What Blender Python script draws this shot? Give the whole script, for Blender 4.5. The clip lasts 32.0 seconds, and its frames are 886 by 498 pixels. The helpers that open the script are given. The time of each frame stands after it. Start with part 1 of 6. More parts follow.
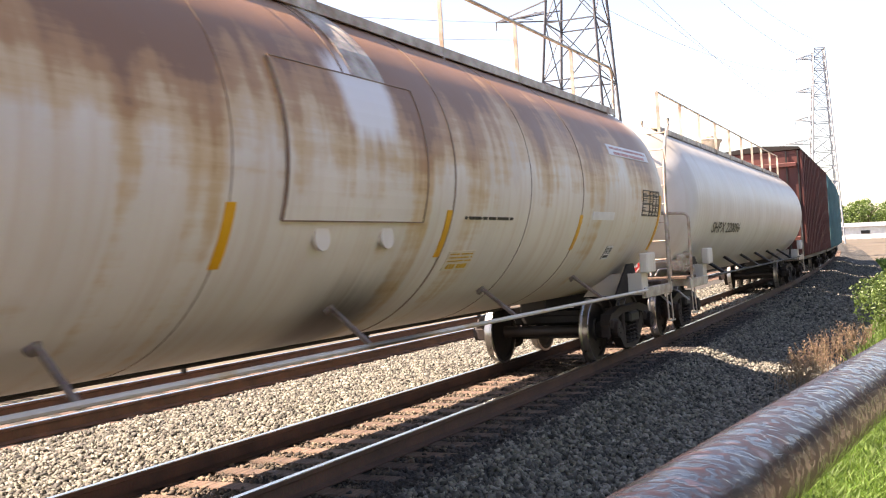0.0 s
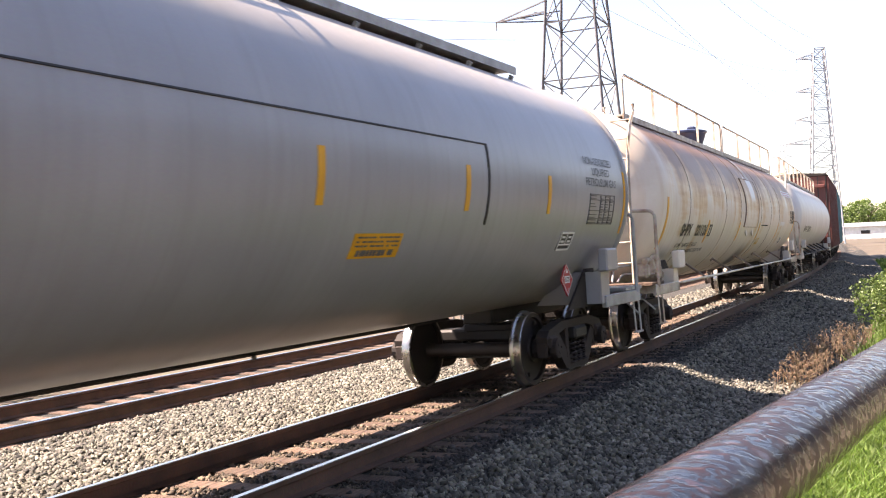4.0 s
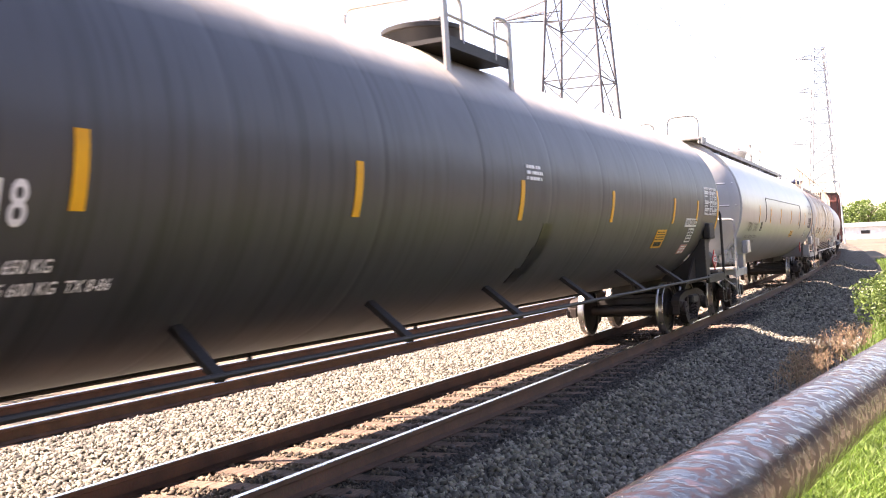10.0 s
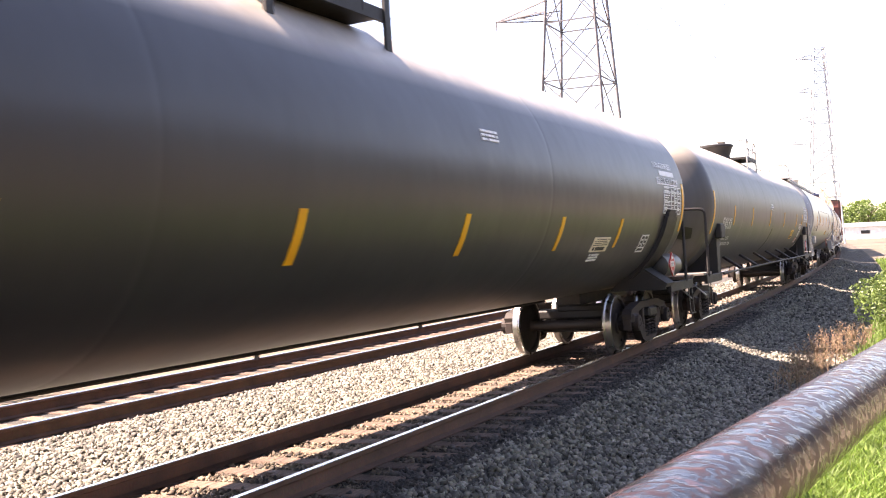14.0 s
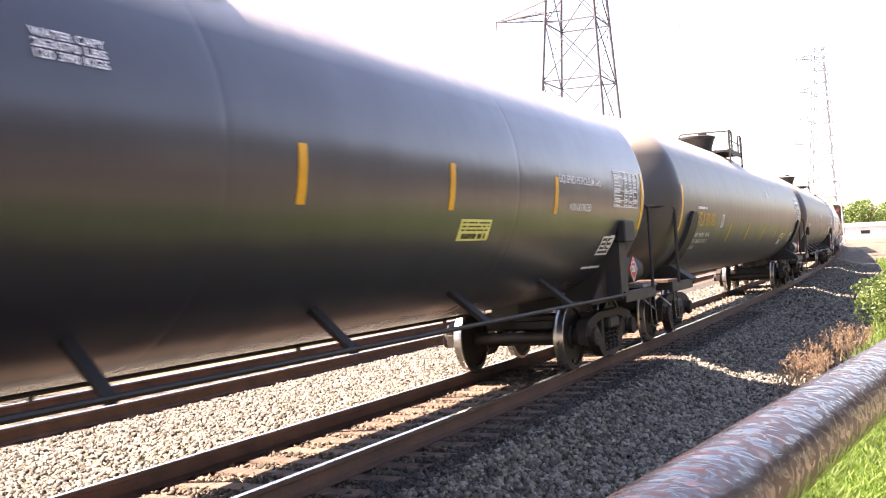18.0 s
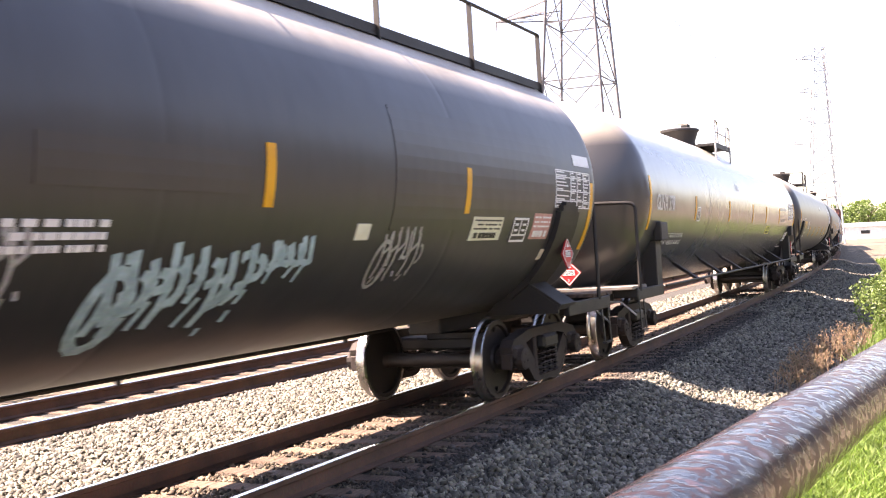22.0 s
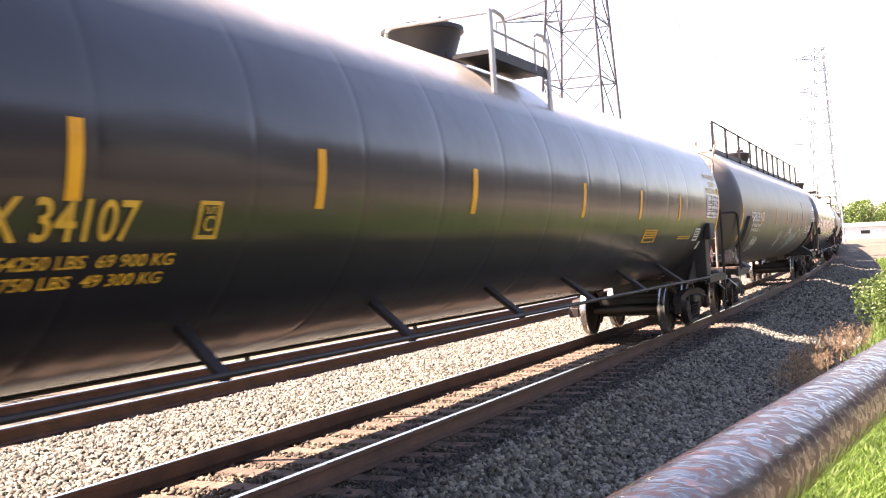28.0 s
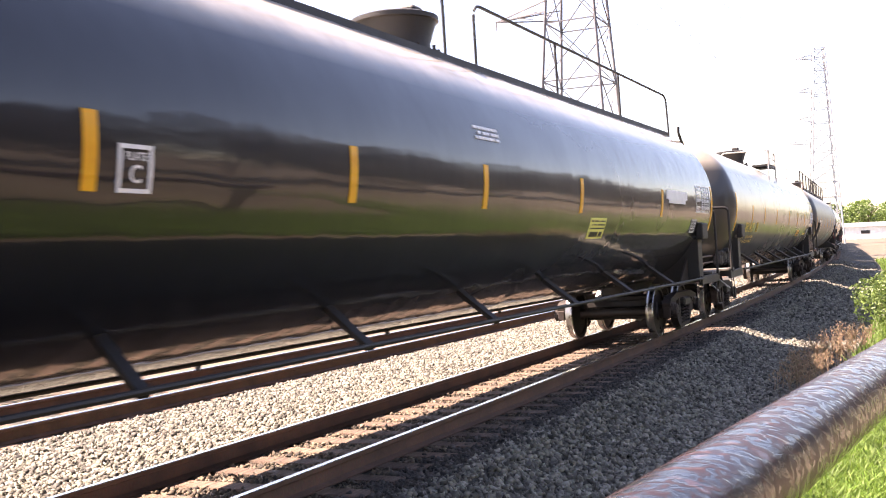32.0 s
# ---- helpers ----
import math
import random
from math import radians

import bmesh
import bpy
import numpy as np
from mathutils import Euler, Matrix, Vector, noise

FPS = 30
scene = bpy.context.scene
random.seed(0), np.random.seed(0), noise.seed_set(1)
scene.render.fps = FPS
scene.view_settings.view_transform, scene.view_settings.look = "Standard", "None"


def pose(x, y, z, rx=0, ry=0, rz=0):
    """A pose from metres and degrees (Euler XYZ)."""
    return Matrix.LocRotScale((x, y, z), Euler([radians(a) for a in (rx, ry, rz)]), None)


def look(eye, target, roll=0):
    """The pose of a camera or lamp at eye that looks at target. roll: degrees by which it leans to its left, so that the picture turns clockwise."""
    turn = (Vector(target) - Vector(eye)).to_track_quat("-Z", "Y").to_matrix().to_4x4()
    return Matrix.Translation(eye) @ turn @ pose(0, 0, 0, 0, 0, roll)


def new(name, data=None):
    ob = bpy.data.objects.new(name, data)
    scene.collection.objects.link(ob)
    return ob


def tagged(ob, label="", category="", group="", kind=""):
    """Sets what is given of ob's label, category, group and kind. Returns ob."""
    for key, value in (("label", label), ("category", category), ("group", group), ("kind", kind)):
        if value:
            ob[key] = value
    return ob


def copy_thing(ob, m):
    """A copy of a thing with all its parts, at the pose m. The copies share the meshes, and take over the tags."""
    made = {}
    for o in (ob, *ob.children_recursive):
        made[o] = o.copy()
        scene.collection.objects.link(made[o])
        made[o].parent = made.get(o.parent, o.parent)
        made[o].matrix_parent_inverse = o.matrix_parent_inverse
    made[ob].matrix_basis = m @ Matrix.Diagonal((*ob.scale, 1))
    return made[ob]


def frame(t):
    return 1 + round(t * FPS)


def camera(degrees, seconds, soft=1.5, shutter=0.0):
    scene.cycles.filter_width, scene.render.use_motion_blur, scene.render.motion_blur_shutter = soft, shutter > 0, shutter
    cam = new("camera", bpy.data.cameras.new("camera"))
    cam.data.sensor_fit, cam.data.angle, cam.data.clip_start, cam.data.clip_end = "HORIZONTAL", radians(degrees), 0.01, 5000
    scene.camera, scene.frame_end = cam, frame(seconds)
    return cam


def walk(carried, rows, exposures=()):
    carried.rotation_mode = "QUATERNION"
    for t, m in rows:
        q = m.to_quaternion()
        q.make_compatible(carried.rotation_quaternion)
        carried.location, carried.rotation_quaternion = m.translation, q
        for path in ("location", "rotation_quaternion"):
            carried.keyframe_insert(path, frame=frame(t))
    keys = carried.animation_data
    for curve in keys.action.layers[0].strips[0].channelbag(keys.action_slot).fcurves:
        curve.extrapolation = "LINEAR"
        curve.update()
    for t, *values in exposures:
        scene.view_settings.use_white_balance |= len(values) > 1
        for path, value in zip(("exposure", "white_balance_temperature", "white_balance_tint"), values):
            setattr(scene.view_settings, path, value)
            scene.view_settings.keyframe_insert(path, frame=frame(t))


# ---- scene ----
# ------------------------------------------------------------------ camera
cam = camera(48.03, 32.0, soft=1.1, shutter=0.25)
EYE = (0.0, 0.0, 1.751)
YAW, PITCH, ROLL = radians(27.224), radians(0.064), -2.403
AIM = (EYE[0] + math.cos(YAW) * math.cos(PITCH), EYE[1] + math.sin(YAW) * math.cos(PITCH), EYE[2] + math.sin(PITCH))
STAND = look(EYE, AIM, ROLL)
walk(cam, [(0, STAND), (32, STAND)], exposures=[(0, 2.2, 7800, 23), (2.0, 2.1, 7600, 23), (3.0, 2.1, 7600, 24), (4.6, 2.3, 7600, 27), (7.0, 2.42, 7600, 30), (9.0, 2.75, 7850, 30), (12.0, 2.8, 7850, 30), (15.0, 2.82, 7900, 30), (17.0, 2.93, 8000, 30), (20.0, 2.8, 7900, 30), (22.0, 2.92, 7900, 30), (24.0, 2.78, 7850, 30), (26.0, 2.97, 7850, 30), (29.0, 2.78, 7800, 30), (30.0, 2.88, 7850, 30), (32, 2.74, 7850, 30)])

# ------------------------------------------------------------------ sky and sun
SUN_AZ, SUN_EL = radians(-19.0), radians(54)
world = bpy.data.worlds.new("sky")
scene.world = world
world.use_nodes = True
wn = world.node_tree.nodes
sky = wn.new("ShaderNodeTexSky")
sky.sky_type = "NISHITA"
sky.sun_disc = False
sky.sun_elevation, sky.sun_rotation = SUN_EL, SUN_AZ
sky.air_density, sky.dust_density, sky.ozone_density = 1.0, 0.7, 1.0
wn["Background"].inputs["Strength"].default_value = 0.078
world.node_tree.links.new(sky.outputs["Color"], wn["Background"].inputs["Color"])
sun = new("sun", bpy.data.lights.new("sun", "SUN"))
sun.data.energy, sun.data.angle, sun.data.color = 5.0, radians(0.53), (1.0, 0.94, 0.84)
SUN_DIR = Vector((math.sin(SUN_AZ) * math.cos(SUN_EL), math.cos(SUN_AZ) * math.cos(SUN_EL), math.sin(SUN_EL)))
sun.matrix_world = look(SUN_DIR * 60, (0, 0, 0))

# ------------------------------------------------------------------ the line of the track
CANT = 0.0225                     # the outer rail is raised
TRACK_Y, SECOND = 5.465, 4.62     # first centre line beside the camera; step to the second one
GRID = np.arange(-120, 420.01, 0.5)
_k = np.interp(GRID, [0, 30, 60, 95], [0.000886, 0.001415, 0.000926, 0.000185])
_i0 = int(np.searchsorted(GRID, 0))


def _sum(v):
    c = np.concatenate([[0], np.cumsum((v[1:] + v[:-1]) * 0.25)])
    return c - c[_i0]


_TH = _sum(_k)
_X, _Y = _sum(np.cos(_TH)), TRACK_Y + _sum(np.sin(_TH))


def on_track(s, lat=0.0, z=0.0):
    """A point s metres along the first track, lat to the left of its middle, z over the rails."""
    th = float(np.interp(s, GRID, _TH))
    return Vector((float(np.interp(s, GRID, _X)) - math.sin(th) * lat, float(np.interp(s, GRID, _Y)) + math.cos(th) * lat, z))


def canted(s, lat, z):
    return on_track(s, lat * math.cos(CANT) + z * math.sin(CANT), z * math.cos(CANT) - lat * math.sin(CANT))


def run(t):
    """How far the train has gone since 16 s."""
    d = (t - 16) / 16
    return 4.7311 * (t - 16) + 3.19 * d * d + 1.505 * d ** 3


# ------------------------------------------------------------------ materials
def material(name, color, rough=0.6, metal=0.0, **more):
    """A surface with grain at two scales. more: dark (second colour), scale, spread, bump, fine, spec, coat, stretch"""
    m = bpy.data.materials.new(name)
    m.use_nodes = True
    n, ln = m.node_tree.nodes, m.node_tree.links.new
    b = n["Principled BSDF"]
    b.inputs["Roughness"].default_value, b.inputs["Metallic"].default_value = rough, metal
    b.inputs["Specular IOR Level"].default_value = more.get("spec", 0.5)
    b.inputs["Coat Weight"].default_value = more.get("coat", 0.0)
    b.inputs["Coat Roughness"].default_value = more.get("coat_rough", 0.1)
    if more.get("sheen"):
        b.inputs["Sheen Weight"].default_value, b.inputs["Sheen Roughness"].default_value = more["sheen"], 0.45
        b.inputs["Sheen Tint"].default_value = (0.95, 0.9, 0.8, 1)
    co = n.new("ShaderNodeTexCoord")
    mp = n.new("ShaderNodeMapping")
    mp.inputs["Scale"].default_value = more.get("stretch", (1, 1, 1))
    ln(co.outputs["Object"], mp.inputs["Vector"])
    big = n.new("ShaderNodeTexNoise")
    big.inputs["Scale"].default_value, big.inputs["Detail"].default_value = more.get("scale", 1.5), 6
    small = n.new("ShaderNodeTexNoise")
    small.inputs["Scale"].default_value, small.inputs["Detail"].default_value = more.get("fine", 40), 4
    ln(mp.outputs["Vector"], big.inputs["Vector"])
    ln(mp.outputs["Vector"], small.inputs["Vector"])
    ramp = n.new("ShaderNodeValToRGB")
    sp = more.get("spread", 0.2)
    ramp.color_ramp.elements[0].position, ramp.color_ramp.elements[1].position = 0.5 - sp, 0.5 + sp
    dark = more.get("dark", tuple(c * 0.6 for c in color))
    ramp.color_ramp.elements[0].color, ramp.color_ramp.elements[1].color = (*dark, 1), (*color, 1)
    ln(big.outputs["Fac"], ramp.inputs["Fac"])
    mix = n.new("ShaderNodeMix")
    mix.data_type, mix.blend_type = "RGBA", "OVERLAY"
    mix.inputs["Factor"].default_value = more.get("grain", 0.35)
    ln(ramp.outputs["Color"], mix.inputs["A"])
    ln(small.outputs["Color"], mix.inputs["B"])
    hsv = n.new("ShaderNodeHueSaturation")
    hsv.inputs["Saturation"].default_value = 1.0
    ln(mix.outputs["Result"], hsv.inputs["Color"])
    if more.get("vary"):
        info = n.new("ShaderNodeObjectInfo") if more["vary"] == "object" else n.new("ShaderNodeNewGeometry")
        rnd = info.outputs["Random" if more["vary"] == "object" else "Random Per Island"]
        mr = n.new("ShaderNodeMapRange")
        mr.inputs["To Min"].default_value, mr.inputs["To Max"].default_value = more.get("lo", 0.6), more.get("hi", 1.35)
        ln(rnd, mr.inputs["Value"])
        ln(mr.outputs["Result"], hsv.inputs["Value"])
    ln(hsv.outputs["Color"], b.inputs["Base Color"])
    rr = n.new("ShaderNodeMapRange")
    rr.inputs["To Min"].default_value, rr.inputs["To Max"].default_value = max(rough - 0.1, 0.02), min(rough + 0.12, 1)
    ln(big.outputs["Fac"], rr.inputs["Value"])
    ln(rr.outputs["Result"], b.inputs["Roughness"])
    if more.get("bump", 0.2):
        bp = n.new("ShaderNodeBump")
        bp.inputs["Strength"].default_value, bp.inputs["Distance"].default_value = more.get("bump", 0.2), more.get("depth", 0.01)
        ln(small.outputs["Fac"], bp.inputs["Height"])
        ln(bp.outputs["Normal"], b.inputs["Normal"])
    if more.get("thin"):
        # leaves and stalks let part of the light through
        tr, ms = n.new("ShaderNodeBsdfTranslucent"), n.new("ShaderNodeMixShader")
        ms.inputs["Fac"].default_value = more["thin"]
        ln(hsv.outputs["Color"], tr.inputs["Color"])
        ln(b.outputs["BSDF"], ms.inputs[1])
        ln(tr.outputs["BSDF"], ms.inputs[2])
        ln(ms.outputs["Shader"], n["Material Output"].inputs["Surface"])
    return m


def rust_coat(n, ln, co, sep, hm, under):
    """A brown rust film over the upper half, with pale wiped bands, and one oil stain below the hatch."""
    def noise_at(scale, stretch, detail, rough=0.6):
        mp = n.new("ShaderNodeMapping")
        mp.inputs["Scale"].default_value = stretch
        ln(co.outputs["Object"], mp.inputs["Vector"])
        t = n.new("ShaderNodeTexNoise")
        t.inputs["Scale"].default_value, t.inputs["Detail"].default_value, t.inputs["Roughness"].default_value = scale, detail, rough
        ln(mp.outputs["Vector"], t.inputs["Vector"])
        return t.outputs["Fac"]

    def ranged(value, a, b, lo=0.0, hi=1.0):
        r = n.new("ShaderNodeMapRange")
        r.interpolation_type = "SMOOTHSTEP"
        for key, v in (("From Min", a), ("From Max", b), ("To Min", lo), ("To Max", hi)):
            r.inputs[key].default_value = v
        ln(value, r.inputs["Value"])
        return r.outputs["Result"]

    def calc(op, a, b):
        m = n.new("ShaderNodeMath")
        m.operation = op
        for k, v in enumerate((a, b)):
            if isinstance(v, (int, float)):
                m.inputs[k].default_value = v
            else:
                ln(v, m.inputs[k])
        return m.outputs["Value"]

    def blend(fac, a, color):
        m = n.new("ShaderNodeMix")
        m.data_type = "RGBA"
        ln(fac, m.inputs["Factor"])
        ln(a.outputs["Result"], m.inputs["A"])
        m.inputs["B"].default_value = (*color, 1)
        return m
    height = ranged(sep.outputs["Z"], 1.9, 3.6, 0.0, 0.95)
    bands = noise_at(1.0, (1.5, 0.12, 0.12), 3)
    runs = noise_at(1.0, (7.0, 0.3, 0.5), 6)
    rows = noise_at(1.0, (0.7, 6.0, 9.0), 6)
    drift = noise_at(0.8, (1, 1, 1), 7, 0.65)
    total = calc("ADD", calc("ADD", calc("MULTIPLY", height, 0.85), calc("MULTIPLY", bands, 1.35)), calc("ADD", calc("MULTIPLY", runs, 0.45), calc("ADD", calc("MULTIPLY", rows, 0.4), calc("MULTIPLY", drift, 0.9))))
    tan = calc("MULTIPLY", ranged(total, 1.62, 1.86, 0.0, 0.85), hm.outputs["Result"])
    brown = calc("MULTIPLY", ranged(total, 1.82, 2.02, 0.0, 0.95), hm.outputs["Result"])
    dark = calc("MULTIPLY", ranged(total, 2.02, 2.2, 0.0, 0.9), hm.outputs["Result"])
    m = blend(tan, under, (0.62, 0.43, 0.22))
    m = blend(brown, m, (0.44, 0.235, 0.1))
    m = blend(dark, m, (0.24, 0.115, 0.055))
    off = calc("ABSOLUTE", calc("SUBTRACT", sep.outputs["X"], 0.5), 0)
    low = calc("ADD", calc("SUBTRACT", 1.62, sep.outputs["Z"]), calc("MULTIPLY", runs, 0.3))
    fresh = calc("MULTIPLY", ranged(calc("ADD", calc("ABSOLUTE", calc("SUBTRACT", sep.outputs["X"], 0.22), 0), calc("MULTIPLY", drift, 0.5)), 0.72, 0.5), ranged(calc("ADD", calc("ABSOLUTE", calc("SUBTRACT", sep.outputs["Z"], 2.95), 0), calc("MULTIPLY", runs, 0.4)), 0.62, 0.4, 0.0, 0.95))
    m = blend(fresh, m, (0.8, 0.79, 0.78))
    oil = calc("MULTIPLY", ranged(off, 0.95, 0.2), ranged(low, 0.1, 0.55, 0.0, 0.85))
    return blend(oil, m, (0.03, 0.024, 0.02))


def tank_paint(name, base, rust, streak, rough, amount=0.5, coat=0.0, high=0.0, streaks=0.5, soot=0.4, crown_sun=1.6, coat_rough=0.15, low=0.5, stained=False, sheen=0.0, spec=0.5):
    """Tank paint: rust or grime patches, streaks running down the shell, dust on the belly."""
    m = material(name, base, rough, 0.0, dark=tuple(c * 0.82 for c in base), scale=0.9, fine=60, grain=0.12, bump=0.03, spec=spec, coat=coat, coat_rough=coat_rough, sheen=sheen)
    n, ln = m.node_tree.nodes, m.node_tree.links.new
    b = n["Principled BSDF"]
    old = b.inputs["Base Color"].links[0].from_socket
    co = n.new("ShaderNodeTexCoord")
    sep = n.new("ShaderNodeSeparateXYZ")
    ln(co.outputs["Object"], sep.inputs["Vector"])
    # patches, more of them towards the top of the shell when high is set
    patch = n.new("ShaderNodeTexNoise")
    patch.inputs["Scale"].default_value, patch.inputs["Detail"].default_value, patch.inputs["Roughness"].default_value = 0.55, 9, 0.62
    mp = n.new("ShaderNodeMapping")
    mp.inputs["Scale"].default_value = (1.1, 1.0, 0.55)
    ln(co.outputs["Object"], mp.inputs["Vector"])
    ln(mp.outputs["Vector"], patch.inputs["Vector"])
    hi = n.new("ShaderNodeMapRange")
    hi.inputs["From Min"].default_value, hi.inputs["From Max"].default_value = 1.9, 3.3
    hi.inputs["To Min"].default_value, hi.inputs["To Max"].default_value = -high, high
    ln(sep.outputs["Z"], hi.inputs["Value"])
    add = n.new("ShaderNodeMath")
    ln(patch.outputs["Fac"], add.inputs[0])
    ln(hi.outputs["Result"], add.inputs[1])
    pr = n.new("ShaderNodeMapRange")
    pr.inputs["From Min"].default_value, pr.inputs["From Max"].default_value = low, low + 0.22
    pr.inputs["To Max"].default_value = amount
    ln(add.outputs["Value"], pr.inputs["Value"])
    # the heads stay cleaner than the barrel
    hx = n.new("ShaderNodeMath")
    hx.operation = "ABSOLUTE"
    ln(sep.outputs["X"], hx.inputs[0])
    hm = n.new("ShaderNodeMapRange")
    hm.inputs["From Min"].default_value, hm.inputs["From Max"].default_value = 8.9, 8.3
    hm.inputs["To Min"].default_value, hm.inputs["To Max"].default_value = 0.12 if high else 1.0, 1.0
    ln(hx.outputs["Value"], hm.inputs["Value"])
    pm = n.new("ShaderNodeMath")
    pm.operation = "MULTIPLY"
    ln(pr.outputs["Result"], pm.inputs[0])
    ln(hm.outputs["Result"], pm.inputs[1])
    mix1 = n.new("ShaderNodeMix")
    mix1.data_type = "RGBA"
    ln(pm.outputs["Value"], mix1.inputs["Factor"])
    ln(old, mix1.inputs["A"])
    mix1.inputs["B"].default_value = (*rust, 1)
    # streaks that run down: fine along the car, long round the shell
    st = n.new("ShaderNodeTexNoise")
    st.inputs["Scale"].default_value, st.inputs["Detail"].default_value = 1.0, 6
    mp2 = n.new("ShaderNodeMapping")
    mp2.inputs["Scale"].default_value = (9.0, 0.5, 0.45)
    ln(co.outputs["Object"], mp2.inputs["Vector"])
    ln(mp2.outputs["Vector"], st.inputs["Vector"])
    sr = n.new("ShaderNodeMapRange")
    sr.inputs["From Min"].default_value, sr.inputs["From Max"].default_value = 0.48, 0.64
    sr.inputs["To Max"].default_value = streaks
    ln(st.outputs["Fac"], sr.inputs["Value"])
    mix2 = n.new("ShaderNodeMix")
    mix2.data_type = "RGBA"
    ln(sr.outputs["Result"], mix2.inputs["Factor"])
    ln(mix1.outputs["Result"], mix2.inputs["A"])
    mix2.inputs["B"].default_value = (*streak, 1)
    # shallow dents and waves in the plates
    wv = n.new("ShaderNodeTexNoise")
    wv.inputs["Scale"].default_value, wv.inputs["Detail"].default_value = 1.6, 2
    ln(co.outputs["Object"], wv.inputs["Vector"])
    wb = n.new("ShaderNodeBump")
    wb.inputs["Strength"].default_value, wb.inputs["Distance"].default_value = 0.35, 0.03
    ln(wv.outputs["Fac"], wb.inputs["Height"])
    ln(wb.outputs["Normal"], b.inputs["Normal"])
    ln(wb.outputs["Normal"], b.inputs["Coat Normal"])
    # road dust on the lower third
    du = n.new("ShaderNodeMapRange")
    du.inputs["From Min"].default_value, du.inputs["From Max"].default_value = 1.35, 0.95
    du.inputs["To Max"].default_value = soot
    ln(sep.outputs["Z"], du.inputs["Value"])
    dn = n.new("ShaderNodeMath")
    dn.operation = "MULTIPLY"
    ln(du.outputs["Result"], dn.inputs[0])
    ln(patch.outputs["Fac"], dn.inputs[1])
    mix3 = n.new("ShaderNodeMix")
    mix3.data_type = "RGBA"
    ln(dn.outputs["Value"], mix3.inputs["Factor"])
    ln(mix2.outputs["Result"], mix3.inputs["A"])
    mix3.inputs["B"].default_value = (*(tuple(c * 0.45 + 0.01 for c in rust) if sheen else (0.16, 0.13, 0.1)), 1)
    # dusty tan along the crown; its sunlit band is put into this colour
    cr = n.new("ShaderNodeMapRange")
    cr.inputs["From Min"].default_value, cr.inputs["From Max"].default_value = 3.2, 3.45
    cr.inputs["To Max"].default_value = crown_sun
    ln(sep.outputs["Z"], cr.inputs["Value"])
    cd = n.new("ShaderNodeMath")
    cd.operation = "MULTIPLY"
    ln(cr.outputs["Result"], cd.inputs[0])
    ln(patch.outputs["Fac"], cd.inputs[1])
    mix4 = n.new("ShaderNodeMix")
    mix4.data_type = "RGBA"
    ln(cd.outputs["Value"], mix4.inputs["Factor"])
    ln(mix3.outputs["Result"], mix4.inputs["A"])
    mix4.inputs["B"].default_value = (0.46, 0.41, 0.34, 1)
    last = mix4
    # heads of the dark cars tinted paler, in place of sunlight on them
    if sheen:
        hd = n.new("ShaderNodeMapRange")
        hd.inputs["From Min"].default_value, hd.inputs["From Max"].default_value = 9.45, 9.75
        hd.inputs["To Max"].default_value = 0.45
        ln(hx.outputs["Value"], hd.inputs["Value"])
        last = n.new("ShaderNodeMix")
        last.data_type = "RGBA"
        ln(hd.outputs["Result"], last.inputs["Factor"])
        ln(mix4.outputs["Result"], last.inputs["A"])
        last.inputs["B"].default_value = (0.075, 0.068, 0.055, 1)
    if stained:
        last = rust_coat(n, ln, co, sep, hm, mix4)
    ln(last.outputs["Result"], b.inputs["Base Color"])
    return m


M = {}
M["cream"] = tank_paint("weathered_cream_paint", (0.84, 0.78, 0.69), (0.34, 0.165, 0.085), (0.62, 0.47, 0.33), 0.42, 0.5, high=0.2, streaks=0.3, soot=0.35, low=0.5, crown_sun=0.3, stained=True)
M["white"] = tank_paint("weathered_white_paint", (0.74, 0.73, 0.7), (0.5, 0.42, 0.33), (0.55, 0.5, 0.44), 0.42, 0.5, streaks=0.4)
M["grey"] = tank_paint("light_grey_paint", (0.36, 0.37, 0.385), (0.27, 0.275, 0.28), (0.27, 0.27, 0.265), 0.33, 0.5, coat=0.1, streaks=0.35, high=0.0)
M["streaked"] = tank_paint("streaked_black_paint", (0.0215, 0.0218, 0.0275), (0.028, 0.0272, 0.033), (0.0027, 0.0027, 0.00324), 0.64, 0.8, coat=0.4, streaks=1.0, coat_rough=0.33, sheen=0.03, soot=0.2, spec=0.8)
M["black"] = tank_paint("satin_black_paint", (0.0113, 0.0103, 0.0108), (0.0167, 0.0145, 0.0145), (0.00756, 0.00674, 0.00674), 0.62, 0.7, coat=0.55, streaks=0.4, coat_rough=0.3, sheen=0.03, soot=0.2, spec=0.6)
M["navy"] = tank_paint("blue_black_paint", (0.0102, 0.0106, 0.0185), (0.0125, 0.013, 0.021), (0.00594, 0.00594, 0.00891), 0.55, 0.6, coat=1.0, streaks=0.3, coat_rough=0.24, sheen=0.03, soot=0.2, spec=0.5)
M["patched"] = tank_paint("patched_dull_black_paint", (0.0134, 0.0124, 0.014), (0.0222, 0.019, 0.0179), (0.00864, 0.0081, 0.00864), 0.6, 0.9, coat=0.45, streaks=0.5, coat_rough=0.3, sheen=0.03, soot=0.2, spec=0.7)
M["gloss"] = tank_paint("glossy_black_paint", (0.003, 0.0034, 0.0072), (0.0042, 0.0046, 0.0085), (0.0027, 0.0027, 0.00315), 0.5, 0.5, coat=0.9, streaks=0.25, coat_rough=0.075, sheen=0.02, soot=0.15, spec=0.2)
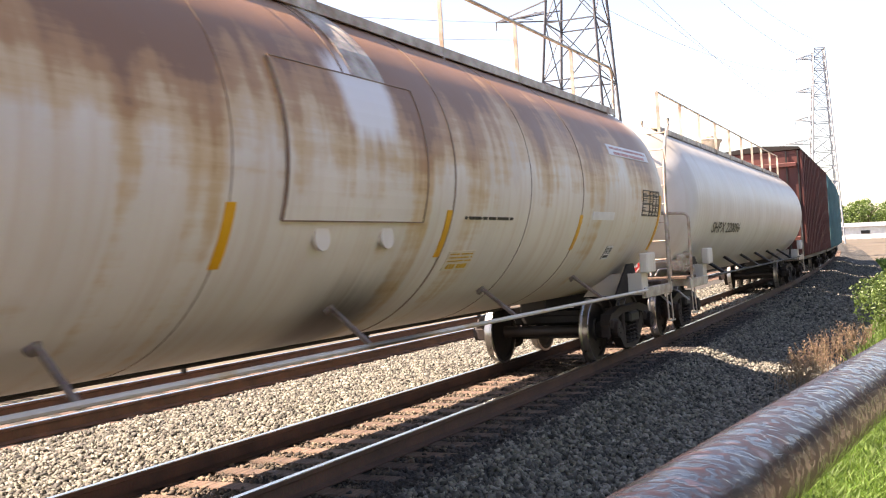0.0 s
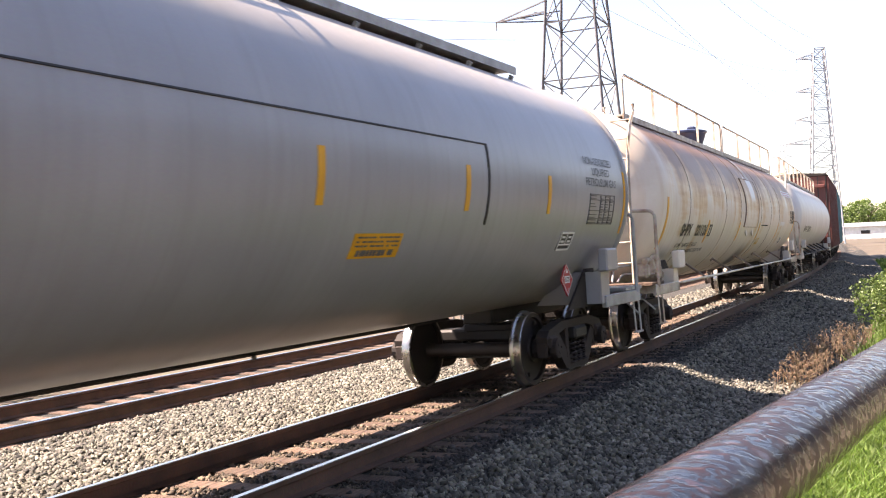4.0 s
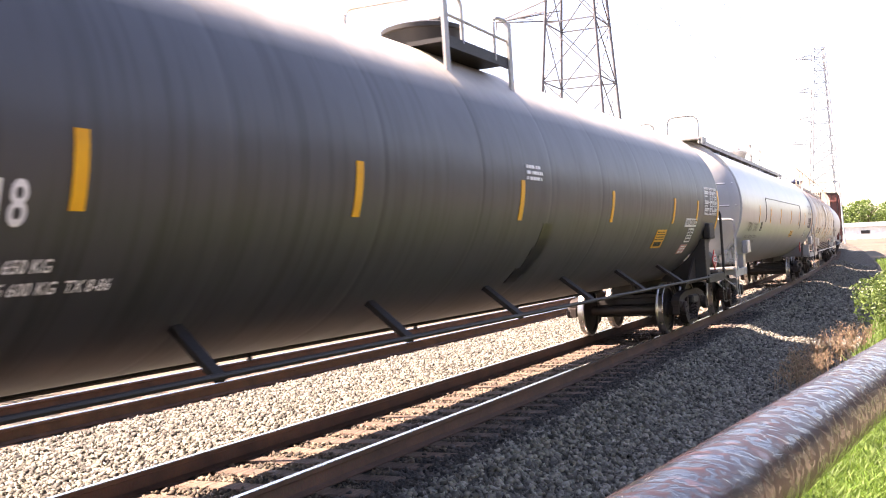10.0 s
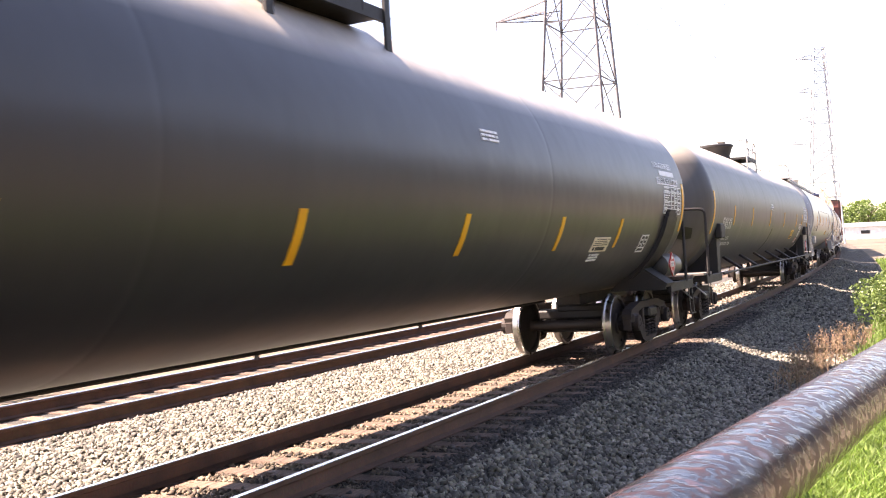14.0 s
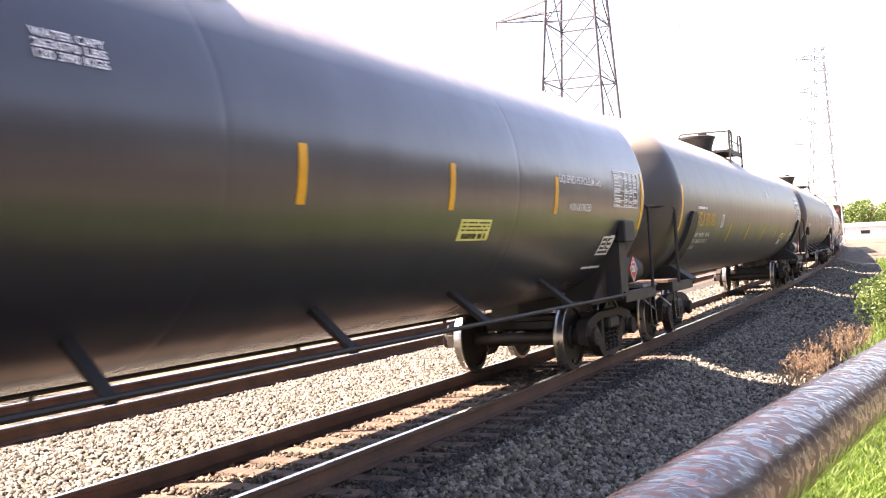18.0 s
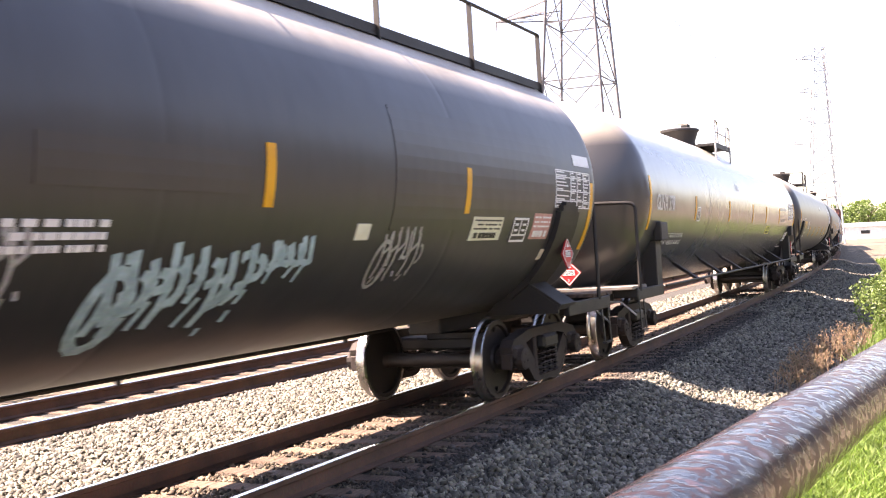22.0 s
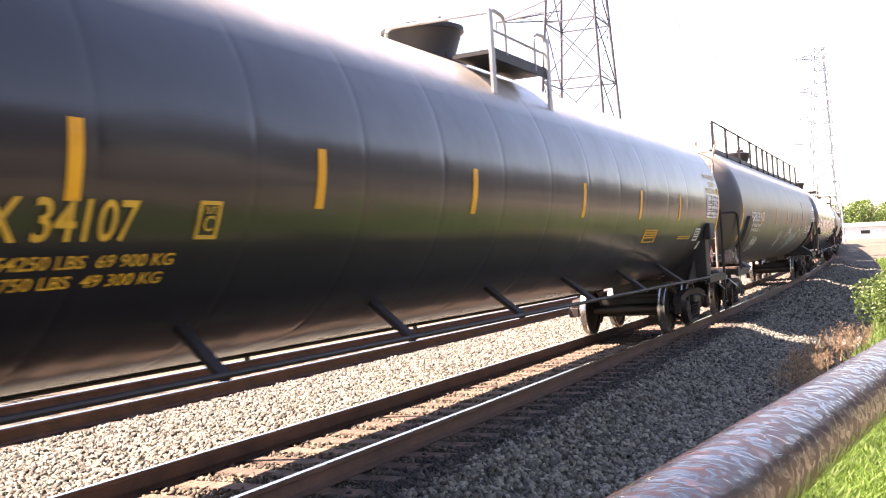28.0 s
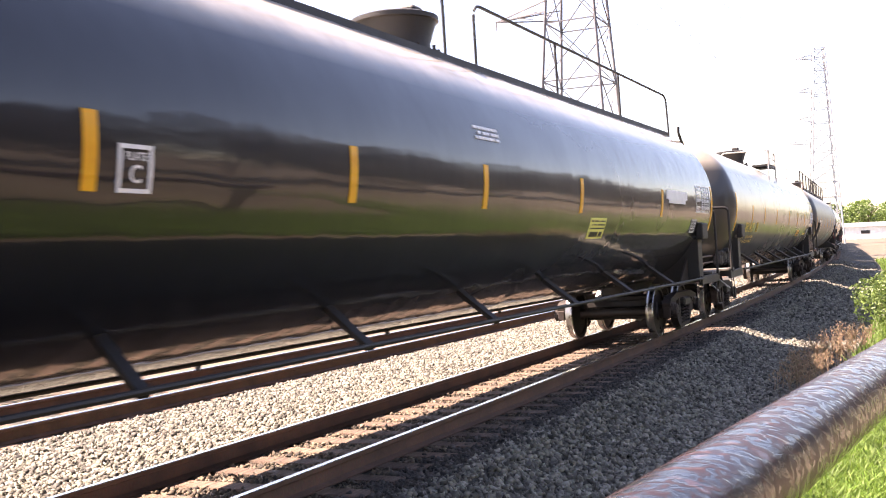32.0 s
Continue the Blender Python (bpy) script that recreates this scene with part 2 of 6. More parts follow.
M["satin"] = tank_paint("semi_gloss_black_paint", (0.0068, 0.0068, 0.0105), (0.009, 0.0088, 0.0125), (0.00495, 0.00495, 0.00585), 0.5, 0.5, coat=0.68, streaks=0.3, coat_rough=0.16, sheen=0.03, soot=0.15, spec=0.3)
M["creamsign"] = material("pale_cream_sign", (0.76, 0.76, 0.6), 0.5, 0.0, dark=(0.62, 0.62, 0.48), scale=8, grain=0.15, bump=0.02)
M["oil"] = material("black_oil_stain", (0.008, 0.007, 0.006), 0.35, 0.0, dark=(0.014, 0.012, 0.01), scale=6, bump=0.02)
M["steel"] = material("dirty_black_steel", (0.017, 0.0155, 0.015), 0.6, 0.0, dark=(0.012, 0.01, 0.009), scale=4, bump=0.3)
M["rustmetal"] = material("brown_cast_steel", (0.032, 0.02, 0.016), 0.75, 0.0, dark=(0.012, 0.009, 0.008), scale=5, bump=0.4)
M["greysteel"] = material("grey_painted_steel", (0.42, 0.43, 0.43), 0.5, 0.0, dark=(0.25, 0.24, 0.22), scale=4)
M["creamsteel"] = material("cream_painted_steel", (0.62, 0.58, 0.5), 0.5, 0.0, dark=(0.28, 0.19, 0.13), scale=5)
M["seam"] = material("rust_brown_seam", (0.34, 0.24, 0.17), 0.7, 0.0, dark=(0.2, 0.13, 0.09), scale=3)
M["wheel"] = material("wheel_plate_steel", (0.028, 0.02, 0.017), 0.6, 0.2, dark=(0.012, 0.009, 0.008), scale=6)
M["valve"] = material("greyish_black_valve_casting", (0.06, 0.06, 0.062), 0.5, 0.2, dark=(0.025, 0.024, 0.024), scale=6)
M["grating"] = material("worn_grey_deck_grating", (0.22, 0.2, 0.18), 0.7, 0.1, dark=(0.1, 0.085, 0.075), scale=4)
M["tread"] = material("polished_wheel_tread", (0.5, 0.48, 0.46), 0.28, 1.0, dark=(0.3, 0.28, 0.26), scale=8, bump=0.05)
M["railtop"] = material("polished_rail_head", (0.55, 0.54, 0.53), 0.22, 1.0, dark=(0.4, 0.39, 0.38), scale=3, bump=0.03)
M["railside"] = material("rusty_rail_web", (0.12, 0.062, 0.04), 0.8, 0.1, dark=(0.055, 0.03, 0.022), scale=3, bump=0.4)
M["tie"] = material("weathered_timber_sleeper", (0.175, 0.112, 0.08), 0.85, 0.0, dark=(0.052, 0.033, 0.024), scale=2.5, stretch=(1, 9, 9), fine=12, bump=0.7, depth=0.02, vary="object", lo=0.75, hi=1.2)
# bed darker than its loose stones: the shade of their gaps is coloured in
M["ballast"] = material("gap_shaded_stone_bed", (0.05, 0.047, 0.039), 0.9, 0.0, dark=(0.014, 0.013, 0.011), scale=18, fine=30, bump=1.0, depth=0.04)
M["stone"] = material("crushed_ballast_stone", (0.185, 0.177, 0.144), 0.8, 0.0, dark=(0.06, 0.057, 0.046), scale=9, fine=60, bump=0.4, vary="island", lo=0.14, hi=1.75)
M["stone_rusty"] = material("rust_dusted_ballast_stone", (0.145, 0.112, 0.077), 0.85, 0.0, dark=(0.05, 0.036, 0.026), scale=9, fine=60, bump=0.4, vary="island", lo=0.14, hi=1.7)
M["stone_grimy"] = material("greasy_dark_ballast_stone", (0.06, 0.05, 0.042), 0.75, 0.0, dark=(0.02, 0.016, 0.014), scale=9, fine=60, bump=0.4, vary="island", lo=0.2, hi=1.8)
M["amber"] = material("yellow_reflective_tape", (0.85, 0.42, 0.01), 0.35, 0.0, dark=(0.7, 0.32, 0.01), scale=5, grain=0.1, bump=0.02)
M["whitemark"] = material("white_stencil_paint", (0.85, 0.85, 0.85), 0.5, 0.0, dark=(0.72, 0.72, 0.72), scale=6, grain=0.15, bump=0.02)
M["blackmark"] = material("black_stencil_paint", (0.02, 0.02, 0.022), 0.5, 0.0, dark=(0.04, 0.035, 0.03), scale=6, grain=0.15, bump=0.02)
M["greymark"] = material("dark_grey_stencil_paint", (0.09, 0.092, 0.1), 0.5, 0.0, dark=(0.13, 0.13, 0.135), scale=6, grain=0.15, bump=0.02)
M["yellowmark"] = material("yellow_stencil_paint", (0.75, 0.45, 0.04), 0.5, 0.0, dark=(0.5, 0.3, 0.04), scale=6, grain=0.15, bump=0.02)
M["red"] = material("red_sign_plate", (0.62, 0.03, 0.035), 0.4, 0.0, dark=(0.45, 0.03, 0.03), scale=8, grain=0.1, bump=0.02)
M["pink"] = material("faded_red_sign", (0.62, 0.36, 0.33), 0.5, 0.0, dark=(0.5, 0.22, 0.2), scale=9, grain=0.2, bump=0.02)
M["tan"] = material("dusty_tan_sign", (0.78, 0.7, 0.56), 0.5, 0.0, dark=(0.62, 0.53, 0.4), scale=8, grain=0.2, bump=0.02)
M["palesign"] = material("pale_yellow_sign", (0.8, 0.78, 0.22), 0.5, 0.0, dark=(0.7, 0.66, 0.2), scale=8, grain=0.15, bump=0.02)
M["lattice"] = material("galvanised_tower_steel", (0.13, 0.125, 0.135), 0.6, 0.2, dark=(0.09, 0.085, 0.09), scale=1, bump=0.0)
# paler, bluer than the near tower's steel: sky glare put into the colour
M["farlattice"] = material("glare_paled_tower_steel", (0.3, 0.32, 0.35), 0.6, 0.1, dark=(0.24, 0.26, 0.28), scale=1, bump=0.0)
M["grass"] = material("meadow_grass_ground", (0.108, 0.086, 0.06), 0.9, 0.0, dark=(0.066, 0.052, 0.036), scale=0.12, fine=2.5, bump=0.6, depth=0.05)
M["blade"] = material("grass_blades", (0.145, 0.25, 0.044), 0.6, 0.0, dark=(0.088, 0.147, 0.03), scale=2, vary="island", lo=0.6, hi=1.4, bump=0, thin=0.5)
M["leaf"] = material("green_leaves", (0.13, 0.2, 0.045), 0.55, 0.0, dark=(0.07, 0.115, 0.03), scale=1.2, vary="island", lo=0.55, hi=1.5, bump=0, thin=0.35)
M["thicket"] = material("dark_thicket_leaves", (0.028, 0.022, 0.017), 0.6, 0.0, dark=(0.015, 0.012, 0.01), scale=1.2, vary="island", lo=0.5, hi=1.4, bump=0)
M["dryweed"] = material("dry_brown_weeds", (0.4, 0.29, 0.2), 0.85, 0.0, dark=(0.24, 0.17, 0.11), scale=5, vary="island", lo=0.6, hi=1.4, bump=0, thin=0.4)
M["bark"] = material("grey_brown_bark", (0.13, 0.1, 0.075), 0.9, 0.0, dark=(0.06, 0.045, 0.035), scale=6, bump=0.6)
M["boxcar"] = material("oxide_red_boxcar_paint", (0.16, 0.045, 0.035), 0.6, 0.0, dark=(0.09, 0.03, 0.025), scale=1.5, bump=0.1)
M["teal"] = material("faded_teal_car_paint", (0.08, 0.22, 0.24), 0.6, 0.0, dark=(0.05, 0.13, 0.14), scale=1.5, bump=0.1)
M["wall"] = material("white_metal_siding", (0.75, 0.75, 0.73), 0.6, 0.0, dark=(0.6, 0.6, 0.58), scale=1)
M["roof"] = material("grey_metal_roof", (0.35, 0.36, 0.38), 0.5, 0.3, dark=(0.25, 0.25, 0.26), scale=1)
M["wire"] = material("conductor_cable", (0.3, 0.31, 0.33), 0.5, 0.4, dark=(0.22, 0.22, 0.24), scale=1, bump=0)
M["dome_blue"] = material("dark_blue_dome_paint", (0.03, 0.05, 0.12), 0.45, 0.0, dark=(0.02, 0.025, 0.05), scale=4)


# ------------------------------------------------------------------ mesh helpers
def to_mesh(name, verts, faces, mats, index=None, smooth=False):
    me = bpy.data.meshes.new(name)
    me.from_pydata([tuple(v) for v in verts], [], faces)
    for m in (mats if isinstance(mats, (list, tuple)) else [mats]):
        me.materials.append(M[m] if isinstance(m, str) else m)
    if index is not None:
        me.polygons.foreach_set("material_index", index)
    if smooth:
        me.polygons.foreach_set("use_smooth", [True] * len(me.polygons))
    me.update()
    return me


class Bag:
    """Collects pieces of one part: boxes, tubes, plates and turned shapes."""

    def __init__(self):
        self.v, self.f, self.i = [], [], []

    def add(self, verts, faces, slot=0):
        o = len(self.v)
        self.v += [Vector(p) for p in verts]
        self.f += [tuple(k + o for k in fc) for fc in faces]
        self.i += [slot] * len(faces)
        return self

    def box(self, c, size, slot=0, turn=None, bevel=0.0):
        x, y, z = (a / 2 for a in size)
        if bevel:
            bm = bmesh.new()
            bmesh.ops.create_cube(bm, size=1.0, matrix=Matrix.Diagonal((*size, 1)))
            bmesh.ops.bevel(bm, geom=bm.edges[:], offset=bevel, segments=1, affect="EDGES")
            vs, fs = [v.co.copy() for v in bm.verts], [[v.index for v in f.verts] for f in bm.faces]
            bm.free()
        else:
            vs = [Vector((a * x, b * y, d * z)) for a in (-1, 1) for b in (-1, 1) for d in (-1, 1)]
            fs = [(0, 1, 3, 2), (4, 6, 7, 5), (0, 4, 5, 1), (2, 3, 7, 6), (0, 2, 6, 4), (1, 5, 7, 3)]
        if turn:
            vs = [turn @ v for v in vs]
        return self.add([v + Vector(c) for v in vs], fs, slot)

    def bar(self, a, b, w, h=None, slot=0):
        """A square bar from a to b."""
        a, b = Vector(a), Vector(b)
        d = (b - a)
        q = d.to_track_quat("X", "Z").to_matrix()
        return self.box((a + b) / 2, (d.length, w, h or w), slot, q)

    def tube(self, pts, r, n=8, slot=0):
        """A round bar through the points."""
        pts = [Vector(p) for p in pts]
        rings = []
        for k, p in enumerate(pts):
            d = (pts[min(k + 1, len(pts) - 1)] - pts[max(k - 1, 0)]).normalized()
            up = Vector((0, 0, 1)) if abs(d.z) < 0.9 else Vector((1, 0, 0))
            s = d.cross(up).normalized()
            u = s.cross(d)
            rings.append([p + r * (math.cos(2 * math.pi * j / n) * s + math.sin(2 * math.pi * j / n) * u) for j in range(n)])
        vs = [v for ring in rings for v in ring]
        fs = [(k * n + j, k * n + (j + 1) % n, (k + 1) * n + (j + 1) % n, (k + 1) * n + j) for k in range(len(pts) - 1) for j in range(n)]
        fs += [tuple(range(n))[::-1], tuple((len(pts) - 1) * n + j for j in range(n))]
        return self.add(vs, fs, slot)

    def turned(self, profile, n=32, axis="X", at=(0, 0, 0), slot=0, slots=None):
        """A turned shape: profile of (along the axis, radius)."""
        vs, fs, ix = [], [], []
        for x, r in profile:
            for j in range(n):
                a = 2 * math.pi * j / n
                p = (x, r * math.cos(a), r * math.sin(a))
                p = {"X": p, "Y": (p[1], p[0], p[2]), "Z": (p[1], p[2], p[0])}[axis]
                vs.append(Vector(p) + Vector(at))
        for k in range(len(profile) - 1):
            for j in range(n):
                fs.append((k * n + j, k * n + (j + 1) % n, (k + 1) * n + (j + 1) % n, (k + 1) * n + j))
                ix.append(slots[k] if slots else slot)
        o = len(self.v)
        self.v += vs
        self.f += [tuple(q + o for q in f) for f in fs]
        self.i += ix
        for k in (0, len(profile) - 1):
            if profile[k][1] > 1e-4:
                self.f.append(tuple(o + k * n + j for j in range(n)))
                self.i.append(slot)
        return self

    def plate(self, poly, t, axis="Y", at=0.0, slot=0):
        """A flat outline with thickness. poly in the plane across the axis."""
        n = len(poly)
        f = {"Y": lambda a, b, d: (a, d, b), "X": lambda a, b, d: (d, a, b), "Z": lambda a, b, d: (a, b, d)}[axis]
        vs = [f(a, b, at - t / 2) for a, b in poly] + [f(a, b, at + t / 2) for a, b in poly]
        fs = [tuple(range(n)), tuple(range(n, 2 * n))[::-1]] + [(k, (k + 1) % n, n + (k + 1) % n, n + k) for k in range(n)]
        return self.add(vs, fs, slot)

    def mesh(self, name, mats, smooth=False):
        me = to_mesh(name, self.v, self.f, mats, self.i)
        bm = bmesh.new()
        bm.from_mesh(me)
        bmesh.ops.recalc_face_normals(bm, faces=bm.faces[:])
        bm.to_mesh(me)
        bm.free()
        if smooth:
            me.polygons.foreach_set("use_smooth", [True] * len(me.polygons))
            try:
                me.set_sharp_from_angle(angle=radians(35))
            except AttributeError:
                pass
        return me


def part(name, bag, mats, parent, label="", smooth=False):
    me = bag.mesh(name, mats, smooth) if isinstance(bag, Bag) else bag
    ob = new(name, me)
    ob.parent = parent
    if label:
        tagged(ob, label)
    return ob


def bend(pts, r=0.09, n=4):
    """The points of a bent pipe: corners rounded."""
    pts = [Vector(p) for p in pts]
    out = [pts[0]]
    for a, b, c in zip(pts, pts[1:], pts[2:]):
        d1, d2 = (a - b), (c - b)
        q = min(r, d1.length * 0.45, d2.length * 0.45)
        p0, p1 = b + d1.normalized() * q, b + d2.normalized() * q
        out += [p0.lerp(b, k / n).lerp(b.lerp(p1, k / n), k / n) for k in range(n + 1)]
    return out + [pts[-1]]


# ------------------------------------------------------------------ ground, ballast and track
def lateral(x, y):
    """Roughly how far (x, y) lies to the left of the first track's middle."""
    return (y - np.interp(x, _X, _Y)) * np.cos(np.interp(x, _X, _TH))


def bed_height(lat):
    """The section across the line: level between the tracks, a shoulder towards the camera, a ditch beyond."""
    return np.interp(lat, [-60, -6, -4.5, -3.75, -3.0, -2.5, -2.05, -1.7, -1.2, 6.2, 8.0, 12, 60], [-0.5, -0.5, -0.53, -0.57, -0.56, -0.475, -0.335, -0.19, -0.175, -0.2, -0.75, -0.6, -0.6]) - np.where(np.abs(lat) < 1.2, 0.0225 * lat + 0.025, 0.0)


def sheet(name, xs, ys, height, mat, label, category):
    X, Y = np.meshgrid(xs, ys, indexing="ij")
    Z = height(X, Y)
    nx, ny = X.shape
    verts = np.stack([X.ravel(), Y.ravel(), Z.ravel()], 1)
    a = (np.arange(nx - 1)[:, None] * ny + np.arange(ny - 1)[None]).ravel()
    faces = np.stack([a, a + ny, a + ny + 1, a + 1], 1).tolist()
    return tagged(new(name, to_mesh(name, verts, faces, mat, smooth=True)), label, category, kind="structure")


xs = np.concatenate([-np.geomspace(3000, 60, 14), np.arange(-50, 120, 1.5), np.geomspace(121, 4000, 30)])
ys = np.concatenate([-np.geomspace(3000, 30, 14), np.arange(-28, 32, 0.75), np.geomspace(33, 3000, 20)])
sheet("ground", xs, ys, lambda x, y: bed_height(lateral(x, y)) - 0.05 + 0.03 * np.sin(x * 0.7 + y), "grass", "meadow ground with short sunlit green grass", "ground")

SL = np.concatenate([np.arange(-60, 60, 0.6), np.arange(60, 260, 2.0)])
LAT = np.array([-3.9, -3.5, -3.0, -2.75, -2.5, -2.25, -2.05, -1.85, -1.7, -1.45, -1.2, -0.6, 0, 0.6, 1.2, 2.0, 2.8, 3.4, 4.0, 4.62, 5.2, 5.8, 6.4, 7.0, 7.6])
bed_v, bed_f = [], []
for a, s in enumerate(SL):
    for lt in LAT:
        edge = 0.03 if lt <= -3.9 or lt >= 7.6 else 0.0
        bed_v.append(on_track(s, lt + (0.25 * noise.noise((s * 0.8, 3, 0)) if lt < -3.2 else 0), float(bed_height(lt)) + 0.012 * noise.noise((s * 2, lt * 2, 1)) - edge))
nl = len(LAT)
bed_f = [(a * nl + b, (a + 1) * nl + b, (a + 1) * nl + b + 1, a * nl + b + 1) for a in range(len(SL) - 1) for b in range(nl - 1)]
tagged(new("ballast_bed", to_mesh("ballast_bed", bed_v, bed_f, "ballast", smooth=True)), "crushed stone ballast bed under two tracks, darkened for the shade between stones", "ballast", kind="structure")


def rail(name, lat, step, label):
    """A flat-bottomed rail: foot, web and a polished head."""
    sec = [(-0.07, -0.18), (-0.07, -0.168), (-0.012, -0.145), (-0.009, -0.05), (-0.036, -0.036), (-0.036, -0.006), (-0.028, 0.0),
           (0.028, 0.0), (0.036, -0.006), (0.036, -0.036), (0.009, -0.05), (0.012, -0.145), (0.07, -0.168), (0.07, -0.18)]
    vs, fs, ix = [], [], []
    S = np.concatenate([np.arange(-60, 100, 1.0), np.arange(100, 300, 3.0)])
    for s in S:
        for a, b in sec:
            vs.append(canted(s, lat + a, b) if not step else on_track(s, step + lat + a, b))
    n = len(sec)
    for k in range(len(S) - 1):
        for j in range(n):
            fs.append((k * n + j, k * n + (j + 1) % n, (k + 1) * n + (j + 1) % n, (k + 1) * n + j))
            ix.append(1 if j in (5, 6, 7) else 0)
    return tagged(new(name, to_mesh(name, vs, fs, ["railside", "railtop"], ix)), label, "rail", "rails of the line", kind="structure")


for step in (0.0, SECOND):
    for lat in (-0.753, 0.753):
        rail("rail", lat, step, "rusty steel rail with a polished head on timber sleepers")

# sleepers: each a bevelled, slightly crooked beam
rnd = random.Random(5)
TIE_AT = []


def tie_mesh(k):
    b = Bag().box((0, 0, 0), (0.23, 2.6, 0.18), bevel=0.012)
    r = random.Random(k)
    for v in b.v:
        v += Vector((r.uniform(-0.006, 0.006), r.uniform(-0.015, 0.015), r.uniform(-0.005, 0.005)))
    return b.mesh("sleeper", "tie")


TIES = [tie_mesh(k) for k in range(6)]
PLATE = Bag().box((0, 0, 0), (0.2, 0.34, 0.016), bevel=0.004).mesh("tie_plate", "railside")
for step in (0.0, SECOND):
    line = tagged(new("sleepers_first_track" if not step else "sleepers_second_track"), "weathered brown timber sleepers half sunk in ballast", "sleepers", kind="structure")
    s = -4.0
    while s < 118:
        if (step == 0 and s > 1.0) or (step and 2 < s < 60):
            if step == 0:
                TIE_AT.append(s)
            p = canted(s, 0, -0.268) if not step else on_track(s, step, -0.27)
            th = float(np.interp(s, GRID, _TH))
            ob = new("sleeper", TIES[rnd.randrange(6)])
            ob.parent = line
            ob.matrix_basis = Matrix.Translation(p) @ Matrix.Rotation(th + rnd.uniform(-0.02, 0.02), 4, "Z") @ Matrix.Rotation(-CANT if not step else 0, 4, "X")
        s += 0.5 + rnd.uniform(-0.03, 0.03)


# ------------------------------------------------------------------ the train
R_TANK, Z_TANK = 1.545, 2.48
WHEEL_R = 0.457


def wheelset_mesh():
    b = Bag()
    half = [(-1.14, 0.09), (-1.0, 0.09), (-1.0, 0.075), (-0.83, 0.085), (-0.83, 0.16), (-0.8, 0.17), (-0.775, 0.3), (-0.79, 0.385), (-0.825, 0.395),
            (-0.825, 0.445), (-0.815, WHEEL_R - 0.004), (-0.735, WHEEL_R), (-0.715, WHEEL_R + 0.024), (-0.695, WHEEL_R + 0.024), (-0.688, WHEEL_R - 0.01),
            (-0.688, 0.4), (-0.72, 0.385), (-0.7, 0.3), (-0.665, 0.17), (-0.66, 0.1), (-0.6, 0.085), (-0.1, 0.078)]
    prof = half + [(-a, r) for a, r in half[::-1]]
    n = len(half)
    sl = []
    for k in range(len(prof) - 1):
        q = min(k, len(prof) - 2 - k)
        sl.append(1 if 9 <= q <= 13 else 0)
    b.turned(prof, 40, "Y", (0, 0, 0), 0, sl)
    for sy in (-1, 1):
        for k in range(3):
            a = k * 2.094
            b.turned([(-0.03, 0.018), (0.03, 0.018)], 6, "Y", (0.055 * math.cos(a), sy * 1.15, 0.055 * math.sin(a)))
        for k in range(4):
            a = k * 1.571 + 0.4
            b.turned([(-0.02, 0.028), (0.02, 0.028)], 8, "Y", (0.34 * math.cos(a), sy * 0.79, 0.34 * math.sin(a)))
    return b.mesh("wheelset", ["wheel", "tread"], smooth=True)


def sideframe_mesh():
    b = Bag()
    b.plate([(-1.06, 0.5), (-1.07, 0.6), (-0.98, 0.68), (-0.55, 0.76), (0.55, 0.76), (0.98, 0.68), (1.07, 0.6), (1.06, 0.5), (0.76, 0.5), (0.62, 0.62), (0.4, 0.66), (-0.4, 0.66), (-0.62, 0.62), (-0.76, 0.5)], 0.15)
    b.plate([(-0.76, 0.5), (-0.62, 0.62), (-0.28, 0.3), (0.28, 0.3), (0.62, 0.62), (0.76, 0.5), (0.42, 0.16), (0.3, 0.12), (-0.3, 0.12), (-0.42, 0.16)], 0.13)
    for sx in (-1, 1):
        b.box((sx * 0.33, 0, 0.47), (0.1, 0.14, 0.4), bevel=0.015)
        b.box((sx * 0.89, -0.01, 0.53), (0.3, 0.2, 0.16), bevel=0.03)
        b.box((sx * 1.05, 0, 0.44), (0.06, 0.13, 0.18), bevel=0.012)
        b.box((sx * 0.72, 0, 0.43), (0.06, 0.13, 0.16), bevel=0.012)
        for sy in (-1, 1):
            b.turned([(-0.05, 0.1), (-0.04, 0.125), (0.04, 0.125), (0.05, 0.1)], 16, "Y", (sx * 0.89, sy * 0.12, 0.457))
    return b.mesh("side_frame", "rustmetal")


def spring_mesh():
    pts = [(0.06 * math.cos(a), 0.06 * math.sin(a), 0.17 + 0.3 * a / 31.4) for a in np.linspace(0, 31.4, 40)]
    return Bag().tube(pts, 0.014, 5).mesh("spring", "rustmetal")


def bolster_mesh():
    b = Bag().box((0, 0, 0.58), (0.46, 2.3, 0.16), bevel=0.03).box((0, 0, 0.68), (0.5, 0.9, 0.1), bevel=0.02)
    b.bar((-0.62, -0.55, 0.4), (0.62, -0.55, 0.4), 0.06).bar((-0.62, 0.55, 0.4), (0.62, 0.55, 0.4), 0.06)
    for sx in (-1, 1):
        b.bar((sx * 0.42, -0.85, 0.36), (sx * 0.42, 0.85, 0.36), 0.09, 0.12)
    return b.mesh("bolster", "steel")


MESH = dict(wheelset=wheelset_mesh(), side_frame=sideframe_mesh(), spring=spring_mesh(), bolster=bolster_mesh())
CARS, WHEELS = [], []


